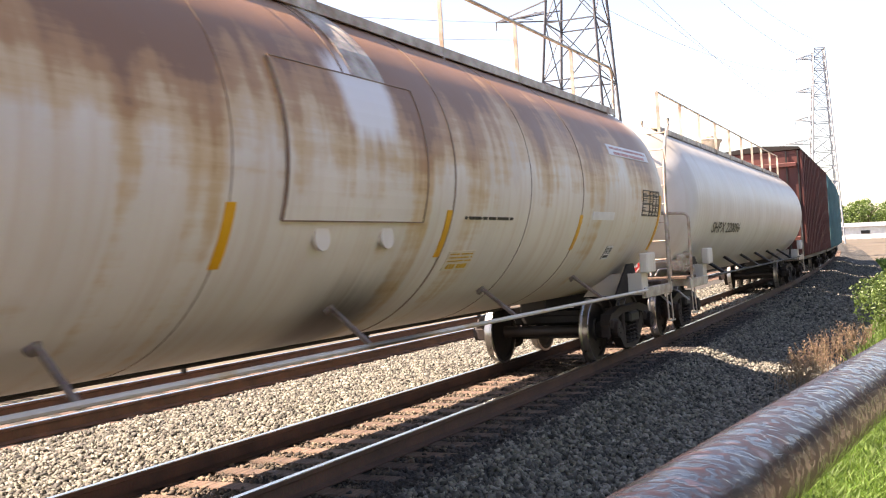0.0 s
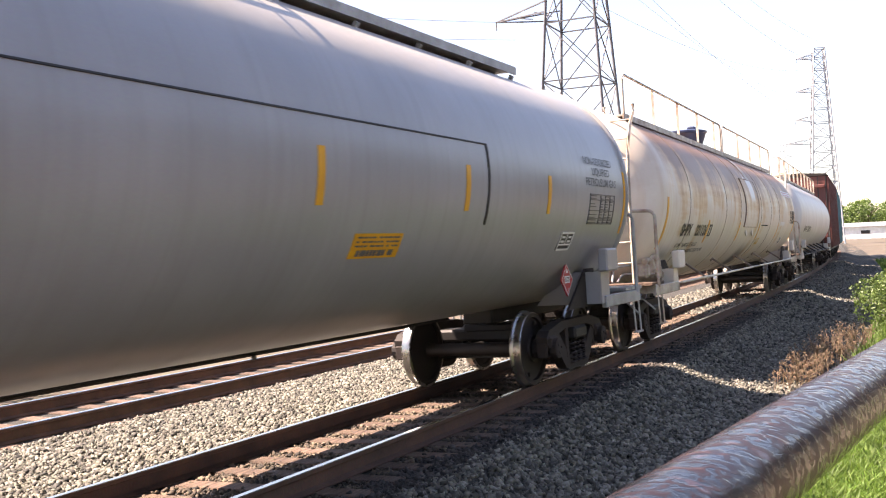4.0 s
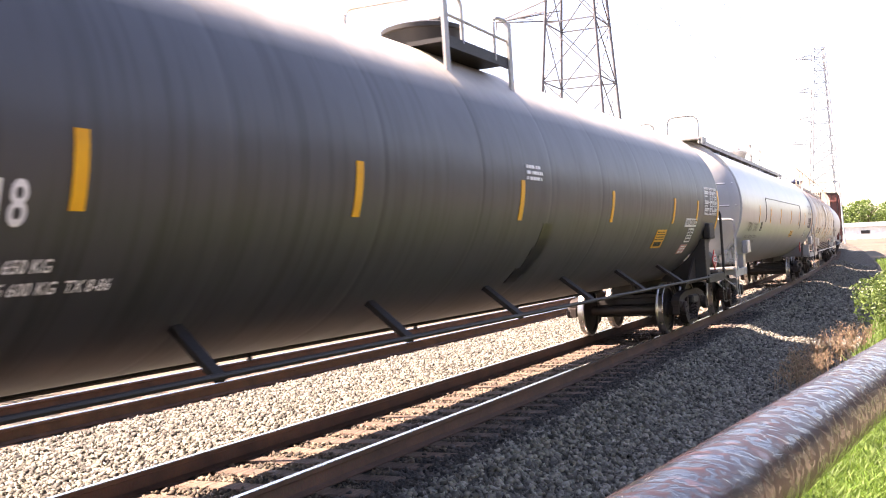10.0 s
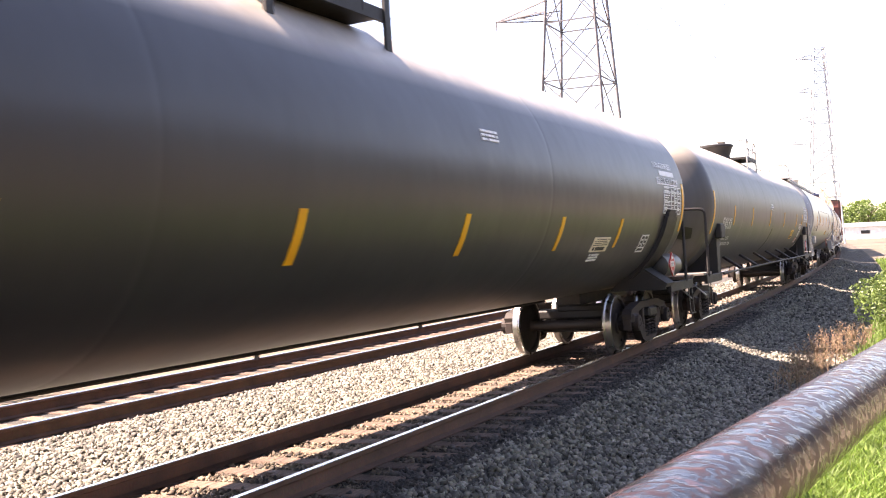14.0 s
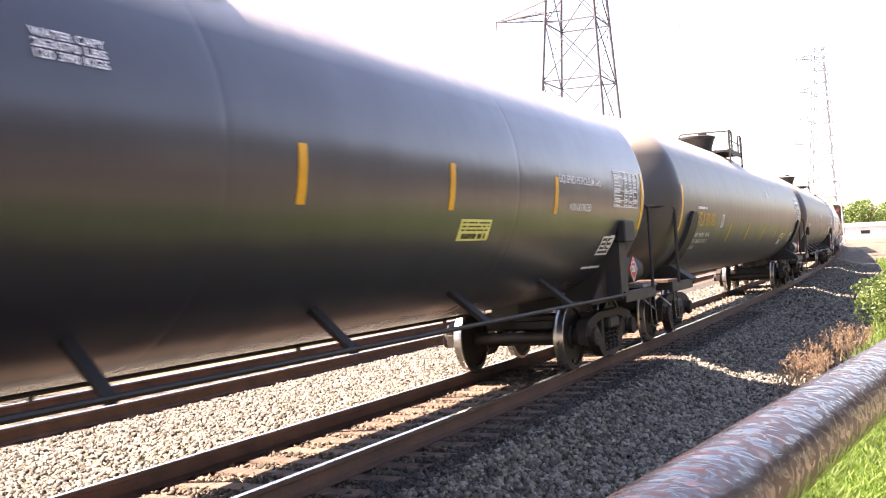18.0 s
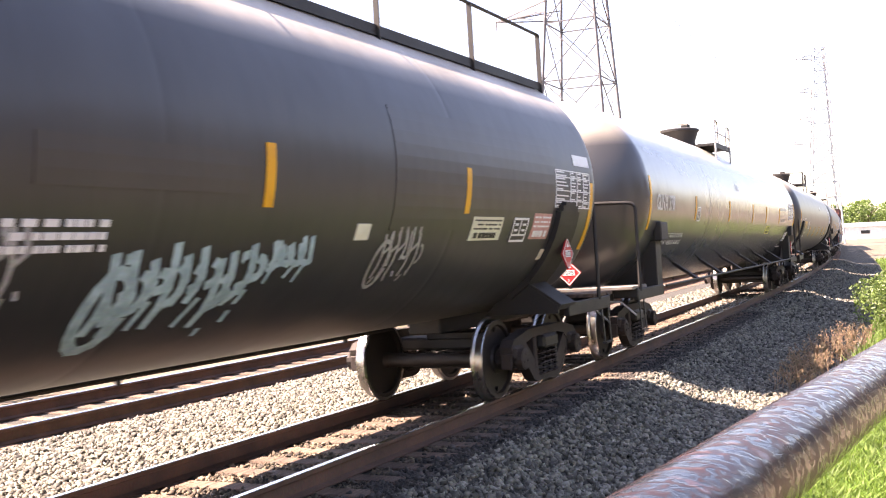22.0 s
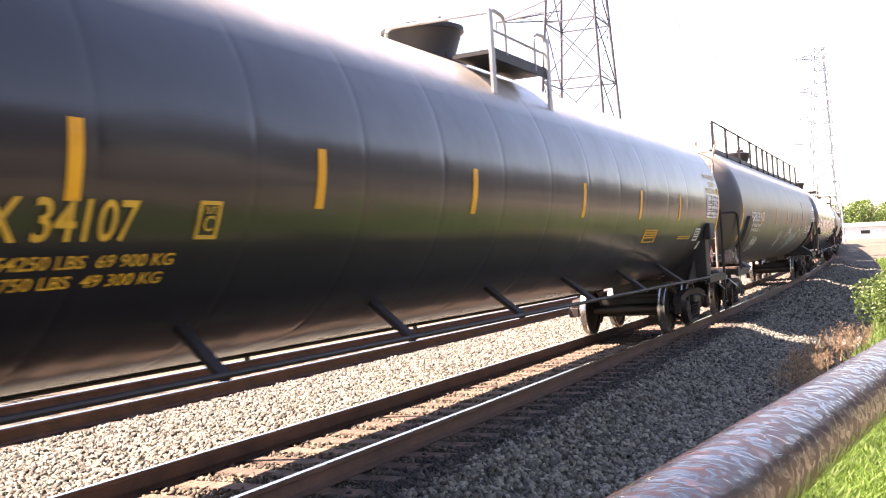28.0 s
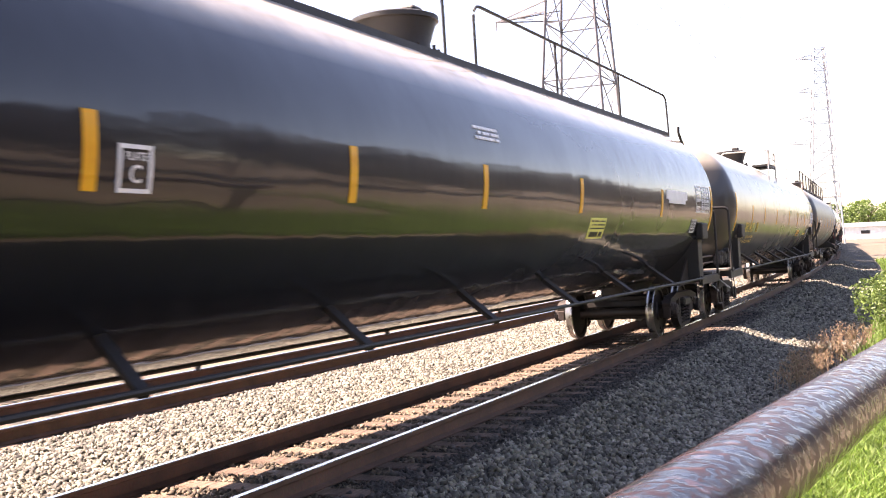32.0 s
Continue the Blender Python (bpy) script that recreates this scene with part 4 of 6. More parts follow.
def table(car, x0, x1, a0, a1, ink, seed=2, cols=4, rows=11):
    """The stencilled inspection table: ruled lines with bars of writing."""
    b = Bag()
    for k in range(cols + 1):
        x = x0 + (x1 - x0) * (0 if k == 0 else 0.42 + 0.58 * (k - 1) / (cols - 1))
        shell_patch(x - 0.006, x + 0.006, a0, a1, 0, 0.008, b)
    for k in (0, 2, rows // 2, rows - 2, rows):
        a = a0 + (a1 - a0) * k / rows
        shell_patch(x0, x1, a - 0.22, a + 0.22, 0, 0.008, b)
    rr = random.Random(seed)
    for k in range(rows):
        lo = a0 + (a1 - a0) * (k + 0.3) / rows
        hi = a0 + (a1 - a0) * (k + 0.68) / rows
        for c in range(cols):
            xa = x0 + (x1 - x0) * (0 if c == 0 else 0.42 + 0.58 * (c - 1) / (cols - 1)) + 0.025
            xb = x0 + (x1 - x0) * (0.42 + 0.58 * c / (cols - 1)) - 0.03
            if rr.random() < 0.85:
                shell_patch(xa, xa + (xb - xa) * rr.uniform(0.4, 0.9), lo, hi, 0, 0.008, b)
    return part("stencil_table", b, ink, car)


def framed(car, x0, x1, a0, a1, ink, text=""):
    """A stencilled square frame with a letter in it."""
    b = Bag()
    t, ta = 0.022, 0.9
    for q in ((x0, x1, a0, a0 + ta), (x0, x1, a1 - ta, a1), (x0, x0 + t, a0, a1), (x1 - t, x1, a0, a1)):
        shell_patch(*q, 0, 0.008, b)
    p = part("stencil_frame", b, ink, car)
    if text:
        shell_text(p, "PLATE", x0 + 0.05, x1 - 0.05, a1 - (a1 - a0) * 0.32, 0.045, ink)
        m = (x0 + x1) / 2
        shell_text(p, text, m - 0.045, m + 0.045, a0 + (a1 - a0) * 0.22, 0.1, ink)
    return p


def test_box(car, x0, x1, a0, a1):
    """The white-ruled black consolidation stencil."""
    p = part("stencil_box", shell_patch(x0, x1, a0, a1), "blackmark", car)
    b = Bag()
    t, ta = 0.022, 0.9
    m = (x0 + x1) / 2
    for q in ((x0, x1, a0, a0 + ta), (x0, x1, a1 - ta, a1), (x0, x0 + t, a0, a1), (x1 - t, x1, a0, a1), (m - 0.01, m + 0.01, a0 + 3, a1), (x0, x1, a0 + 2.6, a0 + 3.3)):
        shell_patch(*q, 0, 0.0105, b)
    for xa in (x0, m):
        for k in (0.45, 0.68):
            a = a0 + (a1 - a0) * k
            shell_patch(xa + 0.06, xa + (m - x0) - 0.06, a, a + 0.9, 0, 0.0105, b)
    part("ruling", b, "whitemark", p)


def placard(car, p, side="side", s=0.2):
    """A red and white diamond hazard placard in its holder."""
    x, y, z = p
    b = Bag()
    if side == "side":
        f = lambda u, v, d: (x + u, y - d, z + v)
    else:
        f = lambda u, v, d: (x - d if side == "rear" else x + d, y + (-u if side == "rear" else u), z + v)
    q = [(0, -s), (s, 0), (0, s), (-s, 0)]
    b.add([f(u, v, 0) for u, v in q] + [f(u, v, 0.02) for u, v in q], [(0, 1, 2, 3), (4, 5, 6, 7), (0, 1, 5, 4), (1, 2, 6, 5), (2, 3, 7, 6), (3, 0, 4, 7)])
    pl = part("placard", b, "red", car, "red diamond placard with white panel")
    w = Bag()
    r = s * 0.48
    w.add([f(-r, -s * 0.2, 0.023), (f(r, -s * 0.2, 0.023)), f(r, s * 0.24, 0.023), f(-r, s * 0.24, 0.023)], [(0, 1, 2, 3)])
    for k in range(4):
        a, c = q[k], q[(k + 1) % 4]
        w.add([f(a[0] * 0.97, a[1] * 0.97, 0.023), f(c[0] * 0.97, c[1] * 0.97, 0.023), f(c[0] * 0.88, c[1] * 0.88, 0.023), f(a[0] * 0.88, a[1] * 0.88, 0.023)], [(0, 1, 2, 3)])
    w.add([f(-0.045, s * 0.42, 0.023), f(0.045, s * 0.42, 0.023), f(0, s * 0.72, 0.023)], [(0, 1, 2)])
    part("placard_panel", w, "whitemark", pl)
    pts, fs = letters("1075", s * 0.3, r * 1.7)
    part("lettering", to_mesh("lettering", [f(u - r * 0.85, v - s * 0.13, 0.026) for u, v in pts], fs, "blackmark"), None, pl)
    pts, fs = letters("2", s * 0.22)
    part("lettering", to_mesh("lettering", [f(u - 0.02, v - s * 0.7, 0.026) for u, v in pts], fs, "whitemark"), None, pl)


def tank_car(front, L, paint, steel, deck, label, inset=0.8, rail=True, ladder=None, brake=True, end_top=2.3, end_steel=None, r_dome=0.43, dome_mat=None, platform=True, seat=2.02, rings=7, front_ladder=None, shift=0.0, rail_x=0.55, pad=""):
    """A four-axle pressure tank car; front is where its shell begins, along the line, at 16 s."""
    car = tagged(new("tank_car"), label, "tank car", "cars of the freight train")
    car["front"], car["long"], car["inset"] = front, L, inset
    part("tank", shell_mesh(L, paint, rings=rings), None, car)
    for sx in (-1, 1):
        truck(car, sx * (L / 2 - inset) + shift)
        end_gear(car, L, sx, paint, deck, steel, ladder if sx < 0 else front_ladder, fronttop=end_top, brake=brake and sx < 0, seat=seat, rail_x=rail_x, pad=pad)
    if rail:
        side_sill_rail(car, L, paint if paint in ("cream",) else "steel")
    dome(car, 0.0, dome_mat or {"cream": "creamsteel", "white": "creamsteel", "grey": "greysteel"}.get(paint, "steel"), platform, steel, r_dome)
    # fittings under the belly
    b = Bag().tube([(-L / 2 + 2.0, 0.35, 0.86), (L / 2 - 2.0, 0.35, 0.86)], 0.022, 6)
    for k in range(5):
        x = -L / 2 + 3 + (L - 6) * k / 4
        b.bar((x, 0.35, 0.8), (x, 0.35, 1.1), 0.05, 0.02)
    part("brake_pipe", b, "steel", car)
    x = -L / 2 - 0.78
    part("placard_post", Bag().bar((x + 0.03, -0.45, 1.05), (x + 0.03, -0.45, 1.5), 0.04, 0.02), steel, car)
    placard(car, (x, -0.45, 1.32), "rear", 0.19)
    CARS.append(car)
    return car


M["sprayblue"] = material("pale_blue_spray_paint", (0.42, 0.6, 0.66), 0.5, 0.0, dark=(0.25, 0.38, 0.43), scale=9, grain=0.2, bump=0.02)
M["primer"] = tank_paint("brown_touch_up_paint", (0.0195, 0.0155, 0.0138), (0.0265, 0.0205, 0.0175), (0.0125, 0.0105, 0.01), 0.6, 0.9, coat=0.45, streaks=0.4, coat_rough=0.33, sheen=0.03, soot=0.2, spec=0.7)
M["padpaint"] = material("scuffed_rusty_black_paint", (0.05, 0.043, 0.04), 0.6, 0.0, dark=(0.012, 0.01, 0.01), scale=7, grain=0.9, fine=24, bump=0.2)
M["rustgrey"] = material("rust_spotted_grey_steel", (0.3, 0.25, 0.22), 0.6, 0.1, dark=(0.12, 0.08, 0.06), scale=6)


# ------------------------------------------------------------------ the cars of the train, from the first to the last
def marks(car, L, stripes, ends=(8, -24), mid=(0, -16), w=0.1):
    for d in stripes:
        stripe(car, d, *mid, w, L)
    for d in (0.07, L - 0.08):
        stripe(car, d, *ends, 0.1, L)


# cream car with rust stains and a railed running board
L = 18.03
car = tank_car(89.55, L, "cream", "creamsteel", "tie", "rust-stained cream tank car with black lettering and a railed running board", inset=0.5, ladder=(-1.1, -0.62, "creamsteel"), r_dome=0.5, dome_mat="dome_blue", end_top=2.2, seat=1.55, rings=0)
marks(car, L, [3.75, 7.43, 10.55, 14.26], (-2, -35), (-15, -32))
top_walk(car, -L / 2 + 0.2, L / 2 + 0.1, "creamsteel", "creamsteel", 0, y=-0.66, dz=-0.15)
X = lambda d: L / 2 - d
for x0, x1, posts in ((-L / 2 + 0.3, 0.35, (2.1, 4.2, 6.2, 8.2)), (0.55, L / 2 + 0.1, (2.4, 4.5, 6.6))):
    part("top_rail", Bag().tube(bend([(x0, -0.84, 3.7), (x0, -0.84, 4.56), (x1, -0.84, 4.56), (x1, -0.84, 3.7)], 0.15), 0.022, 8), "creamsteel", car, smooth=True)
    for d in posts:
        part("rail_post", Bag().bar((x0 + d, -0.84, 3.68), (x0 + d, -0.84, 4.55), 0.05, 0.02), "creamsteel", car)
head_text(car, L, "SHPX 221126", 0.35, -0.54, 3.0, 0.1, "blackmark")
head_bars(car, L, 0.3, -0.3, 2.72, 2.94, "greymark", 2, 21)
head_bars(car, L, 0.3, -0.2, 2.3, 2.68, "greymark", 5, 22)
shell_text(car, "SHPX", X(16.62), X(15.78), -26, 0.225, "blackmark", 0.03)
shell_text(car, "221126", X(15.38), X(14.37), -26, 0.215, "blackmark", 0.03)
framed(car, X(14.1), X(13.88), -27, -18, "blackmark", "C")
shell_text(car, "LD LMT  166400 LB  75 500 KG", X(16.64), X(14.83), -34.5, 0.085, "blackmark")
shell_text(car, "LT WT   96600 LB  43 800 KG  NEW 07-2001", X(16.63), X(13.97), -39.5, 0.085, "blackmark")
sign(car, X(7.18), X(6.6), -38, -30, "tan", "yellowmark", 3, 11, "faded yellow notice plate")
part("blank_plate", shell_patch(X(3.32), X(2.4), -17, -13), "whitemark", car)
table(car, X(1.05), X(0.15), -14, 0, "blackmark", 5)
bars(car, X(7.08), X(5.9), -18.5, -16.5, "blackmark", 1)
test_box(car, X(2.25), X(1.98), -39, -31)
sign(car, X(2.4), X(0.4), 17, 23, "whitemark", "pink", 1, 4)
part("jacket_panel", shell_patch(X(9.99), X(7.94), -19, 24, 0, 0.02), "cream", car)
part("shell_band", shell_patch(X(8.85), X(8.35), 20, 100, 0, 0.012), "creamsteel", car)
for d, w in ((8.98, 0.018), (8.55, 0.018), (7.37, 0.024), (5.5, 0.006), (12.52, 0.012), (16.2, 0.008), (10.57, 0.005), (3.76, 0.012)):
    a0 = 24 if 8 < d < 9 else -78
    part("weld_seam", shell_patch(X(d) - w / 2, X(d) + w / 2, a0, 98, 0, 0.005), "seam", car, "dark rusty seam")
for q in ((X(9.99), X(7.94), -19.4, -19), (X(9.99), X(7.94), 24, 24.3), (X(10.0), X(9.985), -19, 24), (X(7.955), X(7.94), -19, 24)):
    part("panel_edge", shell_patch(*q, 0, 0.026), "seam", car)
for d in (9.45, 8.5):
    q = on_shell(X(d), -24)
    part("boss", Bag().turned([(-0.01, 0.1), (0.02, 0.1), (0.02, 0.08), (0.005, 0.08), (0.005, 1e-4)], 20, "Y", (q.x, q.y - 0.01, q.z)), "cream", car, smooth=True)

# light grey car with a running board
L = 18.26
car = tank_car(69.15, L, "grey", "greysteel", "greysteel", "light grey tank car with dark grey lettering and yellow reflectors", inset=1.1, rail=False, end_top=2.13, seat=1.65, rings=0, ladder=(0.05, 0.45, "greysteel"))
head_text(car, L, "TGPX 33601", -0.28, -0.97, 2.86, 0.1, "greymark")
head_bars(car, L, -0.45, -0.85, 2.68, 2.82, "greysteel", 2)
head_bars(car, L, -0.2, -0.9, 1.8, 1.95, "greymark", 2, 4)
for z in (2.43, 2.93):
    w = math.sqrt(R_TANK ** 2 - (z - Z_TANK) ** 2) - 0.06
    head_line(car, L, [(w, z), (0, z), (-w, z)], 0.016, "greymark", "head_seam")
    head_line(car, L, [(w, z + 0.02), (0, z + 0.02), (-w, z + 0.02)], 0.02, "whitemark", "head_seam")
for y0, y1, h in ((-0.05, -0.75, 0.5), (0.65, 0.25, 0.42)):
    part("end_hoop", Bag().tube(bend([(-9.37, y0, 4.0), (-9.37, y0, 4.05 + h), (-9.37, y1, 4.05 + h), (-9.37, y1, 3.9)], 0.2, 5), 0.026, 8), "greysteel", car, smooth=True)
part("end_platform", Bag().box((-9.15, -0.05, 4.02), (0.5, 1.5, 0.05), bevel=0.01).box((-9.15, -0.82, 3.98), (0.5, 0.03, 0.14)), "greysteel", car)
marks(car, L, [2.97, 5.11, 7.57, 10.45, 12.85, 15.06], (8, -24), (1, -15), 0.09)
top_walk(car, -L / 2 + 0.2, L / 2 - 1.7, "greysteel", "greysteel", 0, y=-0.5)
side_platform(car, -0.6, 2.0, "greysteel", "greysteel", h=0.7)
X = lambda d: 18.26 / 2 - d
shell_text(car, "TGPX", X(16.87), X(16.13), -23, 0.225, "greymark", 0.022)
shell_text(car, "33601", X(15.86), X(15.13), -23, 0.215, "greymark")
framed(car, X(14.57), X(14.35), -23, -14, "greymark", "C")
shell_text(car, "LD LMT   165300 LBS   75 080 KG", X(16.89), X(14.83), -30, 0.085, "greymark")
shell_text(car, "LT WT    97700 LBS   44 360 KG", X(16.88), X(14.81), -35, 0.085, "greymark")
shell_text(car, "NON-ODORIZED", X(1.72), X(0.6), 9, 0.1, "greymark")
shell_text(car, "LIQUIFIED", X(1.45), X(0.75), 4, 0.1, "greymark")
shell_text(car, "PETROLEUM GAS", X(1.72), X(0.5), -1, 0.1, "greymark")
table(car, X(1.55), X(0.55), -19, -5, "greymark", 6)
test_box(car, X(2.35), X(1.92), -32, -23)
sign(car, X(6.98), X(6.22), -31, -23, "amber", "greymark", 3, 12, "yellow notice plate with dark writing")
placard(car, on_shell(X(1.6), -46, R_TANK + 0.12), "side", 0.21)
b = Bag()
for x0, x1, a0, a1 in ((X(13.8), X(4.64), 9.4, 9.9), (X(4.66), X(4.62), -20, 9.9), (X(13.82), X(13.78), -14, 9.9)):
    shell_patch(x0, x1, a0, a1, 0, 0.008, b)
part("panel_seam", b, "steel", car)
for sx in (-1, 1):
    part("head_ring", Bag().turned([(sx * 9.13 - 0.05, R_TANK + 0.005), (sx * 9.13 - 0.03, R_TANK + 0.035), (sx * 9.13 + 0.03, R_TANK + 0.035), (sx * 9.13 + 0.05, R_TANK - 0.02)], 64, "X", (0, 0, Z_TANK)), "grey", car, smooth=True)

# streaked black car
L = 19.11
car = tank_car(48.27, L, "streaked", "steel", "grating", "streaked dull black tank car with white lettering", inset=0.8, ladder=(-0.28, 0.12, "steel"), rings=9, brake=False)
crown_pipe(car, L, 20.0, 11.9, 4.22, "steel")
crown_pipe(car, L, 6.8, 1.2, 4.15, "steel")
head_text(car, L, "GLNX 318", 0.02, -0.62, 2.74, 0.1, "whitemark")
head_bars(car, L, -0.1, -0.6, 2.54, 2.67, "whitemark", 2)
head_patch(car, L, [(-0.88, 1.76), (-0.98, 1.73), (-1.12, 1.75), (-1.15, 1.85), (-1.17, 1.95), (-1.05, 1.98), (-0.93, 1.96), (-0.87, 1.88)], "oil", "oil_stain", "black oily square smear")
marks(car, L, [1.9, 3.66, 7.15, 10.44, 13.77, 16.53], (7, -25), (-2, -18))
side_platform(car, L / 2 - 11.2, L / 2 - 9.5, "steel", "greysteel", y=-1.08, h=0.5)
X = lambda d: 19.11 / 2 - d
shell_text(car, "GLNX 318", X(17.94), X(16.85), -21, 0.24, "whitemark")
shell_text(car, "LD LMT  162400 LB  73 650 KG", X(17.9), X(16.61), -30.5, 0.08, "whitemark")
shell_text(car, "LT WT  100500 LB  45 600 KG  TX 8-86", X(17.78), X(16.14), -35.5, 0.08, "whitemark")
bars(car, X(10.33), X(9.86), -2, 5, "whitemark", 3)
p = part("sign", shell_patch(X(2.71), X(1.84), -20, -14.3), "whitemark", car, "white plate with black words")
shell_text(p, "NON-ODORIZED", X(2.66), X(1.89), -18.6, 0.095, "blackmark")
test_box(car, X(2.35), X(1.95), -31, -21)
sign(car, X(2.42), X(1.93), -40, -33, "pink", "whitemark", 2, 14, "faded red and white notice plate")
part("blank_plate", shell_patch(X(1.16), X(1.04), -48, -42), "whitemark", car)
table(car, X(1.3), X(0.18), -11, 8, "whitemark", 7)
for k, (d0, d1, a0, a1) in enumerate(((9.72, 9.4, -36, -19), (9.8, 9.5, -44, -30), (9.95, 9.62, -48, -40))):
    part("oil_stain", shell_patch(X(d0), X(d1), a0, a1, 0.02, 0.003 + 0.001 * k), "oil", car)
sign(car, X(4.5), X(3.9), -34, -22, "amber", "blackmark", 4, 15, "yellow notice plate with dark writing")
placard(car, (X(0.2), -1.42, 1.3), "side", 0.2)
part("air_reservoir", Bag().turned([(-0.5, 0.06), (-0.47, 0.2), (0.47, 0.2), (0.5, 0.06)], 20, "X", (X(0.05), -1.1, 1.3)), "steel", car, smooth=True)

# satin black car with orange numbers
L = 19.13
car = tank_car(26.51, L, "black", "steel", "tie", "satin black tank car with orange-yellow number lettering", inset=1.04, shift=0.1, rail=False, end_top=2.3, rings=2, ladder=(0.0, 0.4, "steel"), brake=False, rail_x=0.2, pad="steel")
crown_pipe(car, L, 19.9, 11.3, 4.08, "steel")
crown_pipe(car, L, 6.8, 0.7, 4.08, "steel")
head_text(car, L, "UTLX 901003", 0.02, -0.84, 2.84, 0.1, "whitemark")
head_bars(car, L, -0.28, -0.68, 2.34, 2.74, "whitemark", 7)
head_line(car, L, [(-0.3, 2.09), (-0.36, 1.98), (-0.42, 2.1), (-0.46, 1.97), (-0.33, 2.04), (-0.52, 2.08)], 0.022, "whitemark", "scribble", "white chalk scrawl")
head_line(car, L, [(-0.4, 2.0), (-0.5, 1.93), (-0.61, 1.86)], 0.018, "whitemark", "scribble", "white chalk scrawl")
part("grab_bracket", Bag().box((-L / 2 - 0.66, -0.8, 2.33), (0.06, 0.14, 0.2), bevel=0.012), "steel", car)
marks(car, L, [3.5, 5.9, 8.57, 11.3, 13.9], (7, -23), (-16, -32))
side_platform(car, L / 2 - 11.05, L / 2 - 9.25, "steel", "steel", y=-1.08, h=0.5)
X = lambda d: 19.13 / 2 - d
shell_text(car, "UTLX 901003", X(17.73), X(15.9), -19, 0.26, "yellowmark")
bars(car, X(17.71), X(16.83), -8, -5, "whitemark", 1, seed=8)
framed(car, X(15.12), X(14.9), -20, -10, "whitemark", "C")
shell_text(car, "LD LMT  158400 LB  71 850 KG", X(17.6), X(16.08), -27, 0.08, "whitemark")
shell_text(car, "LT WT  104600 LB  47 450 KG", X(17.6), X(16.1), -32, 0.08, "whitemark")
shell_text(car, "NEW 8-79", X(17.6), X(17.1), -37, 0.075, "whitemark")
sign(car, X(4.5), X(3.8), -34, -26, "tan", "blackmark", 4, 16, "dusty cream notice plate")
bars(car, X(4.4), X(4.0), -40, -35, "whitemark", 3, seed=9)
test_box(car, X(2.24), X(1.86), -36, -25)
p = part("sign", shell_patch(X(1.7), X(0.4), 5, 9), "whitemark", car, "white strip with black words")
shell_text(p, "LIQUEFIED PETROLEUM GAS", X(1.66), X(0.44), 5.8, 0.085, "blackmark")
shell_text(car, "NON-ODORIZED", X(1.72), X(0.6), 15, 0.1, "whitemark")
part("blank_plate", shell_patch(X(1.45), X(0.55), 10.5, 13.5), "whitemark", car)
table(car, X(1.33), X(0.24), -12, 4, "whitemark", 8)
bars(car, X(8.22), X(7.82), 11, 16, "whitemark", 3, seed=10)
placard(car, (X(0.85), -1.47, 1.33), "side", 0.2)
b = Bag().turned([(-0.5, 0.06), (-0.47, 0.2), (0.47, 0.2), (0.5, 0.06)], 20, "X", (X(0.1), -1.15, 1.3))
part("air_reservoir", b, "black", car, smooth=True)

# blue-black car
L = 19.06
car = tank_car(4.95, L, "navy", "steel", "grating", "blue-black tank car with white lettering", inset=0.5, rings=3, brake=False, ladder=(-0.05, 0.3, "steel"))
crown_pipe(car, L, 19.9, 11.1, 4.15, "steel")
crown_pipe(car, L, 6.2, 1.3, 4.16, "steel")
head_bars(car, L, -0.15, -0.7, 2.55, 2.72, "whitemark", 2)
head_bars(car, L, -0.06, -0.52, 1.66, 1.98, "whitemark", 5)
marks(car, L, [3.65, 6.35, 8.72, 12.02, 15.58], (9, -22), (1, -15))
side_platform(car, L / 2 - 10.9, L / 2 - 9.0, "steel", "greysteel", y=-1.1, h=0.54)
X = lambda d: 19.06 / 2 - d
shell_text(car, "GLNX 378", X(18.6), X(17.38), -10, 0.25, "whitemark")
framed(car, X(15.45), X(15.18), -16, -6, "whitemark", "C")
table(car, X(1.44), X(0.31), -10, 8, "whitemark", 9)
shell_text(car, "LIQUEFIED PETROLEUM GAS", X(3.57), X(2.05), -1, 0.09, "whitemark")
shell_text(car, "NON-ODORIZED", X(3.2), X(2.4), -13, 0.09, "whitemark")
sign(car, X(6.08), X(5.38), -26, -18, "palesign", "blackmark", 3, 17, "pale yellow notice plate")
test_box(car, X(1.58), X(1.1), -36, -25.5)
part("blank_plate", shell_patch(X(1.22), X(1.06), -32, -25), "whitemark", car)
bars(car, X(1.75), X(0.95), -45, -43, "whitemark", 1, seed=44)
bars(car, X(17.8), X(16.95), -44.5, -42.5, "whitemark", 1, seed=45)
for a, words in ((15.2, "WATER CAPY"), (13, "263070 LBS"), (10.8, "120 390 KGS")):
    shell_text(car, words, X(10.97), X(10.47), a, 0.05, "whitemark", 0.02)
shell_text(car, "LD LMT  162700 LB  73 800 KG", X(17.72), X(16.3), -27, 0.08, "whitemark")
shell_text(car, "LT WT  100300 LB  45 500 KG", X(17.72), X(16.3), -32, 0.08, "whitemark")
placard(car, (X(0.4), -1.42, 1.33), "side", 0.2)
part("air_reservoir", Bag().turned([(-0.5, 0.06), (-0.47, 0.2), (0.47, 0.2), (0.5, 0.06)], 20, "X", (X(-0.15), -1.1, 1.3)), "steel", car, smooth=True)

